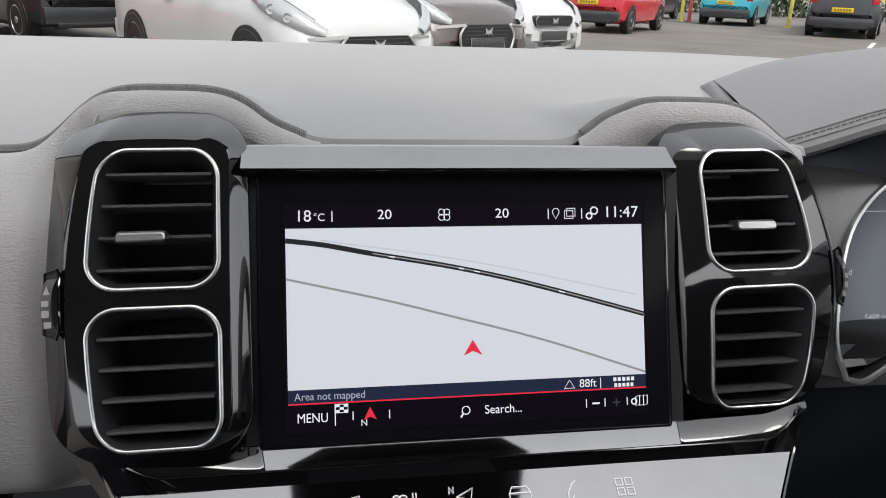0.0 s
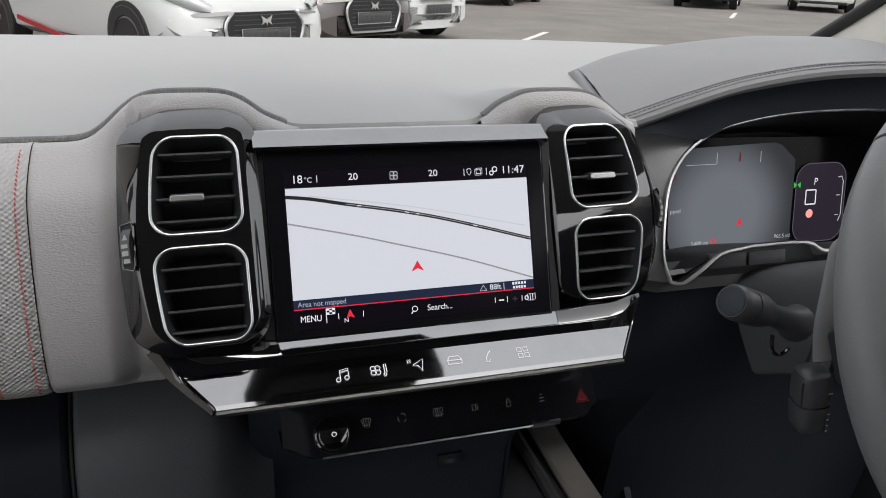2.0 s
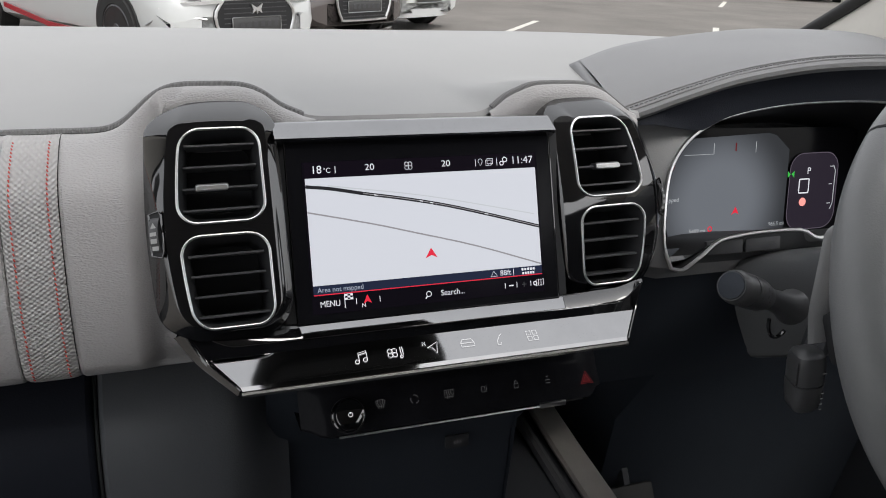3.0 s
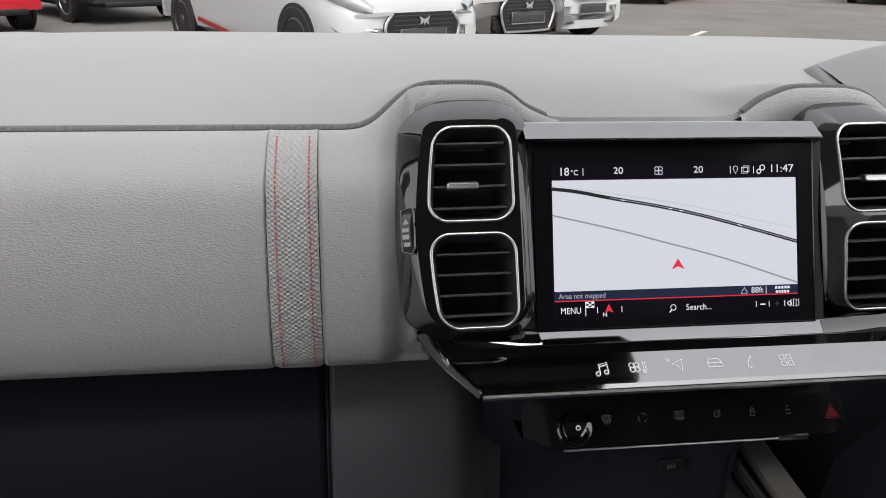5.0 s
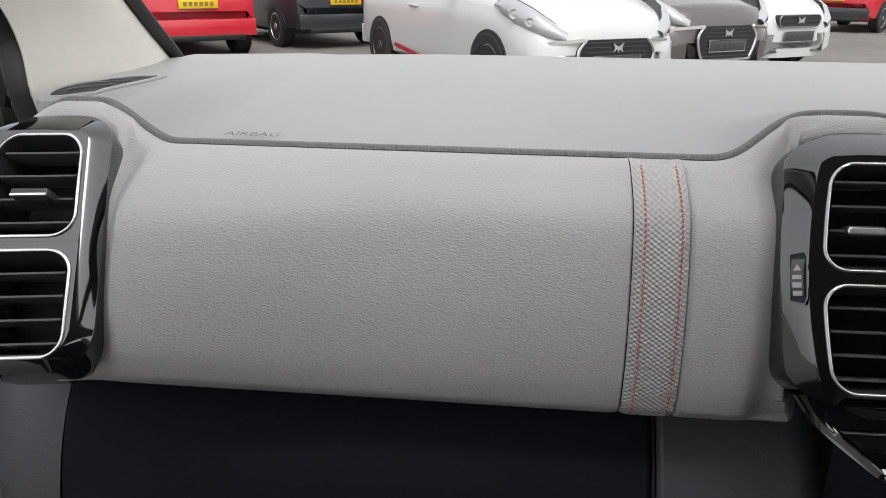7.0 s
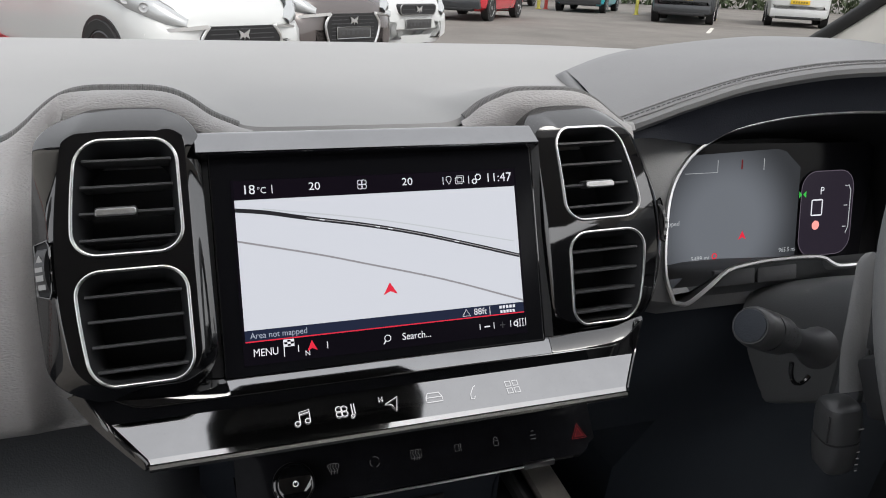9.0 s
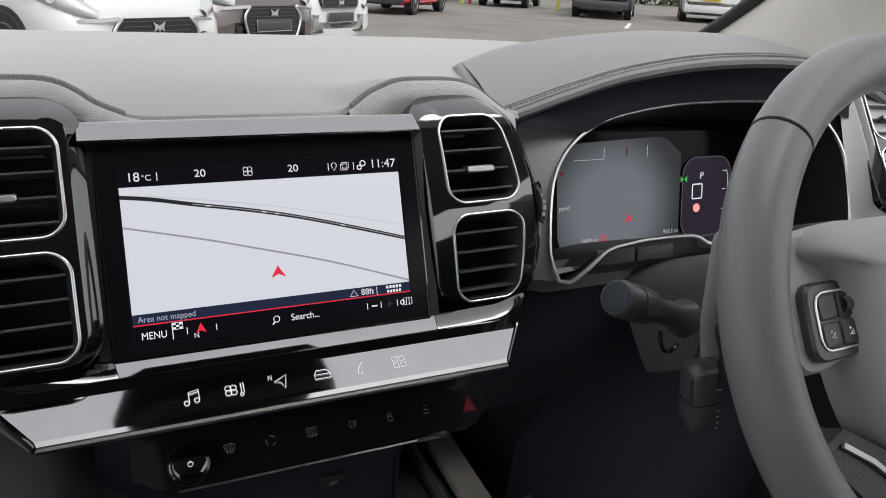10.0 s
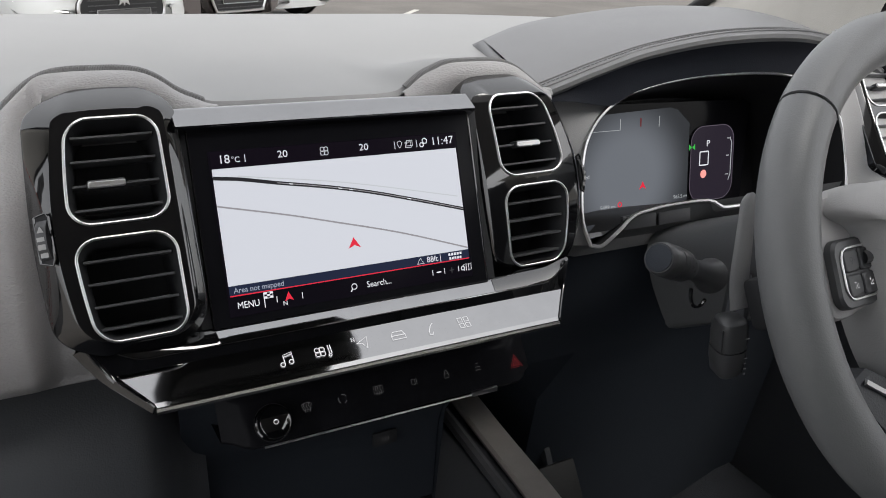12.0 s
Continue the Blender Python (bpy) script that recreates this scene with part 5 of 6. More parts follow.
for s in (-1, 1):
    spoke = [tuple(p) for p in curve([(s * 0.168, 0.052), (s * 0.150, 0.058), (s * 0.137, 0.0685), (s * 0.118, 0.071), (s * 0.06, 0.070), (s * 0.04, 0.02), (s * 0.06, -0.03), (s * 0.095, -0.0115), (s * 0.130, -0.0150), (s * 0.146, -0.0120), (s * 0.154, 0.004), (s * 0.168, 0.012), (s * 0.168, 0.052)], 5)[:-1]]
    part("spoke", pillow(spoke, -0.008, 0.009, (1.0, 0.975, 0.93, 0.85), (0.1, 0.7, 0.95, 1.0), 0.010), HUBMAT, wheel, "grey plastic spoke")
    kmx = WH @ Matrix.Translation((s * 0.1165, 0.0150, 0.003)) @ Matrix.Rotation(radians(s * 1.5), 4, "Z") @ Matrix.Rotation(radians(-s * 5), 4, "Y")
    knr = kmx.to_3x3() @ Vector((0, 0, 1))
    pad = part("control_pad", loft([at(kmx, rrect(0, 0, 0.049, 0.047, 0.010, 6), -0.008), at(kmx, rrect(0, 0, 0.049, 0.047, 0.010, 6), 0.0005), at(kmx, rrect(0, 0, 0.046, 0.044, 0.009, 6), 0.0026)], cap=(False, True)), STALK, wheel, "glossy black control pad")
    rx = -s * 0.0025
    part("pad_ring", sweep(at(kmx, rrect(rx, 0, 0.0400, 0.0345, 0.0085, 6), 0.0030), ring(0.0008, 6), closed=True, up=knr), CHROME, pad, "chrome ring")
    for bx, by, bw, bh in ((rx - s * -0.0098, 0.0082, 0.0180, 0.0150), (rx - s * 0.0092, 0.0082, 0.0185, 0.0150), (rx - s * -0.0098, -0.0083, 0.0180, 0.0150), (rx - s * 0.0092, -0.0083, 0.0185, 0.0150)):
        part("pad_button", loft([at(kmx, rrect(bx, by, bw, bh, 0.003, 3), 0.0015), at(kmx, rrect(bx, by, bw, bh, 0.003, 3), 0.0034), at(kmx, rrect(bx, by, bw - 0.002, bh - 0.002, 0.0025, 3), 0.0042)], cap=(False, True)), BUTTON, pad)
    well_x = rx - s * 0.0092
    part("roller_well", flat([rrect(well_x, 0.0085, 0.0125, 0.0130, 0.002, 3)], kmx, 0.0044), VOID, pad)
    part("pad_roller", loft([[kmx @ Vector((x, 0.0085 + 0.0048 * math.cos(a), 0.0030 + 0.0042 * math.sin(a))) for a in [radians(d) for d in range(0, 181, 15)]] for x in (well_x - 0.0042, well_x + 0.0042)], closed=False), SLAT, pad, "ribbed roller")
    km2 = kmx @ Matrix.Translation((0, 0, 0.0046))
    left_x, right_x = (rx - 0.0098, rx + 0.0092) if s < 0 else (rx - 0.0092, rx + 0.0098)
    icon([([(-0.8, -0.6), (0.7, -0.6), (0.7, 0.5)], True), ([(-0.9, 0.9), (-0.3, 0.9)], False)], left_x, -0.0085, 0.0026, km2, ICON, "volume_icon", pad, 0.0005)
    icon([([(-0.8, -0.6), (0.7, -0.6), (0.7, 0.5)], True), ([(-0.9, 0.9), (-0.2, 0.9)], False), ([(-0.55, 0.55), (-0.55, 1.25)], False)], right_x, -0.0085, 0.0026, km2, ICON, "volume_icon", pad, 0.0005)
    icon([(circle(-0.3, 0.3, 0.42, 10), True), ([(-0.5, -0.7), (0.1, -0.3), (0.15, 0.5)], False), ([(0.55, -0.3), (0.75, 0.2), (0.55, 0.7)], False)], left_x if s < 0 else right_x, 0.0082, 0.0036, km2, ICON_DIM, "voice_icon", pad, 0.0005)
low = [(-0.146, -0.060), (-0.118, -0.050), (-0.085, -0.070), (-0.028, -0.135), (-0.048, -0.172)]
for s in (1, -1):
    shape = [(s * x, y) for x, y in (low if s > 0 else reversed(low))]
    leg = part("lower_spoke", pillow(shape, -0.006, 0.006, (1.0, 0.94), (0.5, 1.0)), PLASTIC, wheel, "black lower spoke")
    blade = [WH @ Vector((s * x, y, 0.0022)) for x, y in ((-0.128, -0.057), (-0.105, -0.072), (-0.075, -0.100), (-0.048, -0.132))]
    part("spoke_trim", sweep(blade, [(-0.0024, -0.001), (0.0024, -0.001), (0.0016, 0.001), (-0.0016, 0.001)], up=wn_), DIM_CHROME, leg, "satin metal trim blade")
shroud = curve([(-0.052, -0.02), (-0.056, 0.010), (-0.052, 0.038), (-0.030, 0.050), (0.030, 0.050), (0.058, 0.038), (0.068, 0.010), (0.066, -0.015), (0.045, -0.034), (-0.040, -0.034), (-0.052, -0.02)], 4)[:-1]
part("column_shroud", loft([[WH @ Vector((x * k, y * k + 0.012, d)) for x, y in shroud] for d, k in ((-0.062, 0.90), (-0.067, 1.0), (-0.10, 1.05), (-0.17, 1.12), (-0.24, 1.2))], cap=(True, False)), COLUMN, wheel, "black plastic column shroud")


def paddle(s):
    """A curved blade with a rounded tip, standing behind the spoke."""
    P = [Vector(p) for p in curve([(0.2935, 0.3010, 1.1520), (0.2885, 0.2960, 1.1380), (0.2835, 0.2890, 1.1130), (0.2820, 0.2850, 1.0880), (0.2845, 0.2810, 1.0640)], 7)]
    inv = WH.inverted()
    loops = []
    for i, p in enumerate(P):
        k = i / (len(P) - 1)
        w = 0.0062 * min(1, math.sqrt(max(0.03, 1 - (1 - min(k * 7, 1)) ** 2))) * (1 + 0.25 * smooth(0.2, 0.7, k))
        q = inv @ p
        q = Vector((q.x if s < 0 else -q.x, q.y, q.z))
        loops.append([WH @ (q + Vector((-s * w * math.cos(a), 0, 0.0030 * math.sin(a) - s * 0.35 * -s * w * math.cos(a)))) for a in [radians(d) for d in range(0, 360, 30)]])
    return loft(loops, cap=(True, True))


for s in (-1, 1):
    pd = thing("shift_paddle", WH @ Vector((s * 0.130, -0.01, -0.06)), "slim dark grey gearshift paddle behind the steering wheel", "paddle", "shift paddles")
    part("paddle_blade", paddle(s), CHARCOAL, pd)
    part("paddle_arm", box((min(s * 0.07, s * 0.132), -0.020, -0.078), (max(s * 0.07, s * 0.132), 0.020, -0.058), WH, 0.005), VOID, pd)

# indicator stalk: a barrel with a flat round end
stalk = thing("indicator_stalk", (0.27, 0.33, 1.08), "black indicator stalk with a ribbed light ring", "stalk")
tip, base_ = Vector((0.2065, 0.293, 1.1135)), Vector((0.300, 0.325, 1.070))
ax_ = (base_ - tip).normalized()
SM = Matrix.Translation(tip) @ ax_.to_track_quat("Z", "Y").to_matrix().to_4x4()
part("stalk_knob", lathe([(0.0, -0.0088), (0.0070, -0.0084), (0.0104, -0.0074), (0.0121, -0.0050), (0.0128, -0.001), (0.0128, 0.012)], SM, 28), STALK, stalk, "smooth black twist knob")
# Dark end and greyer ring imitate shading and a rim highlight.
part("knob_face_shade", lathe([(0.0, -0.0093), (0.0070, -0.0090), (0.0098, -0.0084), (0.0102, -0.0070)], SM, 28), KNEE, stalk, "round end of the knob, darkened for shade")
part("knob_edge_glint", lathe([(0.0104, -0.0078), (0.0110, -0.0078), (0.0113, -0.0070)], SM, 28), BUTTON, stalk, "grey ring imitating a rim highlight")
part("knob_groove", lathe([(0.0121, 0.012), (0.0121, 0.0135)], SM, 28), VOID, stalk)
part("stalk_ring", lathe([(0.0128, 0.0135), (0.0130, 0.020), (0.0126, 0.034), (0.0100, 0.046)], SM, 28), STALK, stalk)
driver = SM.to_3x3().inverted() @ (Vector((0.41, -0.50, 1.45)) - tip)
toward = math.atan2(driver.y, driver.x)
for h, txt in ((0.018, 3), (0.026, 2), (0.031, 3)):
    for k in range(txt):
        a = toward + radians(24 * (k - (txt - 1) / 2))
        p = SM @ Vector((0.01305 * math.cos(a), 0.01305 * math.sin(a), h))
        n_ = (SM.to_3x3() @ Vector((math.cos(a), math.sin(a), 0))).normalized()
        im = Matrix.Translation(p + n_ * 0.0003) @ n_.to_track_quat("Z", "Y").to_matrix().to_4x4()
        part("light_mark", stroke(circle(0, 0, 0.0011, 8), 0.0004, im, 0, True), ICON_DIM, stalk)
part("stalk_arm", lathe([(0.0098, 0.044), (0.0085, 0.06), (0.010, 0.085), (0.015, 0.10)], SM, 20), STALK, stalk)
part("arm_cuff", sweep([tip + ax_ * 0.085 + Vector((0, 0.0, -0.012)) + 0.018 * Vector((math.cos(a) * 0.6, 0, math.sin(a))) for a in [radians(d) for d in range(180, 330, 15)]], ring(0.0016, 6), up=Vector((0, 1, 0))), GLOSS, stalk)

# cruise stalk below
cruise = thing("cruise_stalk", (0.30, 0.30, 0.98), "stubby black cruise control stalk with printed marks", "stalk")
CM = Matrix.Translation((0.280, 0.281, 1.033)) @ Matrix.Rotation(radians(-8), 4, "Y") @ Matrix.Rotation(radians(-14), 4, "Z")


def stalk_section(h, w, d):
    return [CM @ Vector((x, y, h)) for x, y in rrect(0, 0, 2 * w, 2 * d, 0.7 * min(w, d), 5)]


low_half = [(-0.0285, 0.003, 0.003), (-0.0275, 0.0075, 0.0080), (-0.0230, 0.0108, 0.0115), (-0.012, 0.0122, 0.0128), (-0.0012, 0.0126, 0.0132)]
top_half = [(0.0, 0.0122, 0.0128), (0.012, 0.0126, 0.0130), (0.020, 0.0122, 0.0124), (0.0238, 0.0108, 0.0108), (0.0250, 0.0085, 0.0085)]
part("stalk_body", loft([stalk_section(*k) for k in low_half], cap=(True, True)), STALK, cruise, "rounded lower half")
part("stalk_cap", loft([stalk_section(*k) for k in top_half], cap=(True, True)), STALK, cruise, "upper half with printed marks")
part("stalk_groove", loft([stalk_section(-0.0014, 0.0112, 0.0118), stalk_section(0.0002, 0.0112, 0.0118)]), VOID, cruise)
part("stalk_edge", sweep([CM @ Vector((-0.0120, -0.0095, h)) for h in span(0.001, 0.021, 6)], ring(0.0007, 5), up=Vector((0, 1, 0))), BUTTON, cruise)
for k, (hh, ww) in enumerate(((0.012, 0.0036), (-0.006, 0.0024), (-0.011, 0.0022), (-0.016, 0.0024), (-0.021, 0.0018))):
    p = CM @ Vector((0.0076, -0.0134, hh))
    im = Matrix.Translation(p) @ CM.to_3x3().to_4x4() @ Matrix.Rotation(radians(90), 4, "X")
    part("stalk_mark", stroke([(-ww / 2, 0), (ww / 2, 0)], 0.0010, im), ICON_DIM, cruise)
part("stalk_arm", sweep([Vector((0.285, 0.285, 1.045)), Vector((0.335, 0.325, 1.062))], ring(0.010, 8)), PLASTIC, cruise)

# ---- car shell: pillars, roof, walls, open passenger door ----
def beam(path, prof, name, mat, label, up=Vector((0, 0, 1)), cat="pillar"):
    return tagged(part(name, sweep(path, prof, up=up), mat, smooth=85), label, cat, kind="structure")


for s, nm in ((-1, "wall_pillar_west"), (1, "wall_pillar_east")):
    screen_side = curve([(0.805, 0.99, 1.15), (0.800, 0.92, 1.205), (0.782, 0.78, 1.285), (0.72, 0.45, 1.47), (0.62, 0.10, 1.655), (0.585, -0.03, 1.715)], 12)
    door_side = curve([(0.712, 0.53, 1.13), (0.728, 0.52, 1.215), (0.742, 0.51, 1.30), (0.72, 0.28, 1.50), (0.645, -0.02, 1.655), (0.62, -0.14, 1.715)], 12)
    rows = []
    for a, d in zip(screen_side, door_side):
        a, d = Vector((s * a[0], a[1], a[2])), Vector((s * d[0], d[1], d[2]))
        rows.append([a + Vector((s * 0.03, 0.02, 0))] + [a.lerp(d, k) + Vector((-s * 0.022 * math.sin(math.pi * k), 0, 0)) for k in span(0, 1, 9)] + [d + Vector((s * 0.006, 0.006, 0)), d + Vector((s * 0.010, 0.03, 0))])
    tagged(part(nm, loft(rows, closed=False), PILLAR), "pale cloth-covered windscreen pillar", "pillar", kind="structure")
    beam([Vector((s * (x - 0.003), y + 0.006, z + 0.004)) for x, y, z in screen_side], ring(0.010, 6), "trim", RUBBER, "black windscreen edge seal", cat="seal")
    beam([Vector((s * (x + 0.014), y + 0.012, z)) for x, y, z in door_side], ring(0.013, 10, 1.0, 1.0), "trim", RUBBER, "black rubber door seal", cat="seal")
# black band at the foot of the windscreen
tagged(part("trim", loft([[Vector((x, y, z)) for y, z in ((0.985, 1.17), (0.99, 1.2085 - 0.010 * smooth(0.35, 0.85, abs(x + 0.05))), (1.05, 1.190), (1.12, 1.150))] for x in span(-0.80, 0.80, 16)], closed=False), RUBBER), "black band at the foot of the windscreen", "trim", kind="structure")
# bonnet and bulkhead in front of the dash
tagged(part("wall_bulkhead", loft([[Vector((-0.86, y, z)), Vector((0.86, y, z))] for y, z in ((1.06, 0.42), (1.10, 1.14), (1.16, 1.13), (2.0, 1.02), (2.15, 0.9), (2.2, 0.4))], closed=False), BODY_WHITE), "white bonnet and bulkhead of the car", "car body", kind="structure")
# roof
bm = bmesh.new()
box((-0.70, -1.7, 1.715), (0.70, -0.03, 1.755), bm=bm)
tagged(part("ceiling", bm, HEADLINER, smooth=0), "pale cloth headliner", "ceiling", kind="structure")
tagged(part("wall_east", box((0.86, -1.7, 0.42), (0.90, 0.70, 1.04)), PLASTIC), "dark driver door panel", "wall", kind="structure")
tagged(part("wall_west", box((-0.90, -1.7, 0.42), (-0.86, -0.55, 1.18)), PLASTIC), "dark rear door panel", "wall", kind="structure")
# Unseen walls added where windows would be, keeping sky out of gloss reflections.
tagged(part("wall_rear_blocker", box((0.86, -1.7, 1.042), (0.90, -0.67, 1.66)), CARPET), "added dark wall, unseen, blocks light from the rear side window", "wall", kind="structure")
tagged(part("wall_south_blocker", box((-0.86, -1.74, 0.45), (0.86, -1.70, 1.715)), CARPET), "added dark wall, unseen, blocks light from behind the cabin", "wall", kind="structure")
for s in (-1, 1):
    tagged(part("wall_post", box((s * 0.80 - 0.04, -0.66, 0.45), (s * 0.80 + 0.04, -0.52, 1.715)), PILLAR), "pale middle door post", "pillar", kind="structure")

rvm = thing("rear_view_mirror", (0.03, 0.40, 1.52), "black rear view mirror under the windscreen header", "mirror")
part("mirror_shell", loft([at(facing((0.03, 0.33, 1.565), -8), rrect(0, 0, w, h, 0.03, 6), n) for w, h, n in ((0.20, 0.04, -0.03), (0.235, 0.066, -0.018), (0.245, 0.072, 0.0), (0.240, 0.068, 0.004))], cap=(True, False)), RUBBER, rvm)
part("mirror_glass", flat([rrect(0, 0, 0.238, 0.066, 0.028, 6)], facing((0.03, 0.33, 1.565), -8), 0.003), CHROME, rvm)
part("mirror_stem", sweep([Vector((0.03, 0.35, 1.57)), Vector((0.03, 0.33, 1.60)), Vector((0.03, 0.14, 1.655)), Vector((0.03, -0.03, 1.728))], ring(0.016, 8)), RUBBER, rvm)
part("sensor_box", loft([[Vector((0.02 + sx * w * 1.08, y, z + dz_)) for sx, dz_ in ((-1, 0), (1, 0), (1, 0.03), (-1, 0.03))] for y, z, w in ((0.12, 1.648, 0.085), (0.20, 1.615, 0.110), (0.34, 1.548, 0.120), (0.42, 1.510, 0.085))], cap=(True, True)), RUBBER, rvm, "black sensor housing")

# white door aperture and the open passenger door
ap = thing("door_aperture", (-0.80, 0.55, 0.45), "white painted door aperture with a rubber cable boot", "car body")
rows = []
for z, y0 in ((1.14, 0.60), (1.05, 0.56), (0.98, 0.535), (0.90, 0.545), (0.82, 0.57), (0.70, 0.60), (0.50, 0.62)):
    rows.append([Vector((-0.745, y0 - 0.02, z)), Vector((-0.79, y0 - 0.012, z)), Vector((-0.845, y0 - 0.002, z)), Vector((-0.866, y0 + 0.012, z)), Vector((-0.876, y0 + 0.05, z)), Vector((-0.88, y0 + 0.25, z))])
part("aperture_skin", loft(rows, closed=False), BODY_WHITE, ap)
part("inner_seal", sweep([Vector((-0.742, 0.52, 0.90)), Vector((-0.744, 0.535, 0.84)), Vector((-0.746, 0.55, 0.76)), Vector((-0.75, 0.57, 0.60))], ring(0.016, 8)), RUBBER, ap)
loops = []
for k in range(34):
    t = k / 3
    c = Vector((-0.848 - 0.009 * t, 0.525 + 0.003 * t, 0.858 - 0.013 * t))
    rr = (0.0165 if k % 3 == 1 else 0.011) * min(1, 0.5 + k / 8)
    q = Matrix.Translation(c) @ Matrix.Rotation(radians(30), 4, "Y")
    loops.append([q @ Vector((rr * math.cos(a), rr * math.sin(a), 0)) for a in [radians(d) for d in range(0, 360, 24)]])
part("cable_boot", loft(loops, cap=(True, True)), RUBBER, ap, "ribbed black rubber cable boot")
stay = part("door_stay", sweep([Vector((-0.80, 0.535, 0.906)), Vector((-0.86, 0.54, 0.892)), Vector((-0.96, 0.55, 0.864)), Vector((-1.10, 0.56, 0.826))], [(-0.004, -0.008), (0.004, -0.008), (0.004, 0.008), (-0.004, 0.008)]), RUBBER, ap, "black door check arm")
part("stay_bracket", lathe([(0.011, -0.016), (0.013, -0.012), (0.013, 0.012), (0.011, 0.016)], Matrix.Translation((-0.828, 0.535, 0.902)), 14, (True, True)), RUBBER, stay)

door = thing("car_door", (-1.2, 0.72, 0.5), "open white passenger door seen from its hinge edge", "car door")
DM = Matrix.Translation((-0.90, 0.60, 0)) @ Matrix.Rotation(radians(200), 4, "Z")
part("door_edge", box((0.0, -0.10, 0.46), (1.05, 0.0, 1.105), DM, 0.02), DOOR_GREY, door, "grey painted inner edge")
part("door_lining", box((0.04, 0.001, 0.50), (1.04, 0.05, 1.12), DM, 0.02), PLASTIC, door, "black door lining")
for z in (1.055, 0.99):
    br = part("hinge", box((-0.085, -0.035, z - 0.022), (0.03, -0.004, z + 0.022), DM, 0.005), HINGE_GREY, door, "grey steel hinge")
    part("hinge_pin", lathe([(0.008, -0.028), (0.008, 0.028)], Matrix.Translation((-0.868, 0.625, z)), 10, (True, True)), HINGE_GREY, br)
part("window_frame", sweep([DM @ Vector(p) for p in ((0.02, -0.03, 1.10), (0.10, -0.03, 1.20), (0.30, -0.03, 1.40), (0.55, -0.03, 1.56))], [(-0.018, -0.02), (0.018, -0.02), (0.018, 0.02), (-0.018, 0.02)]), RUBBER, door, "black window frame")
mirror = thing("wing_mirror", (-0.95, 0.72, 1.15), "black quarter panel and door mirror beside the pillar", "mirror")
part("sail_panel", box((-0.020, -0.02, -0.055), (0.018, 0.02, 0.062), Matrix.Translation((-0.846, 0.660, 1.232)) @ Matrix.Rotation(radians(19), 4, "Y"), 0.010), RUBBER, mirror)
part("mirror_foot", box((-0.026, -0.02, -0.014), (0.024, 0.02, 0.014), Matrix.Translation((-0.866, 0.655, 1.176)), 0.006), RUBBER, mirror)
part("sail_base", loft([[Vector((-0.84, 0.66, 1.160)), Vector((-0.90, 0.66, 1.160)), Vector((-0.935, 0.66, 1.03)), Vector((-0.85, 0.66, 1.03))], [Vector((-0.84, 0.69, 1.160)), Vector((-0.90, 0.69, 1.160)), Vector((-0.935, 0.69, 1.03)), Vector((-0.85, 0.69, 1.03))]], cap=(True, True)), PLASTIC, mirror)


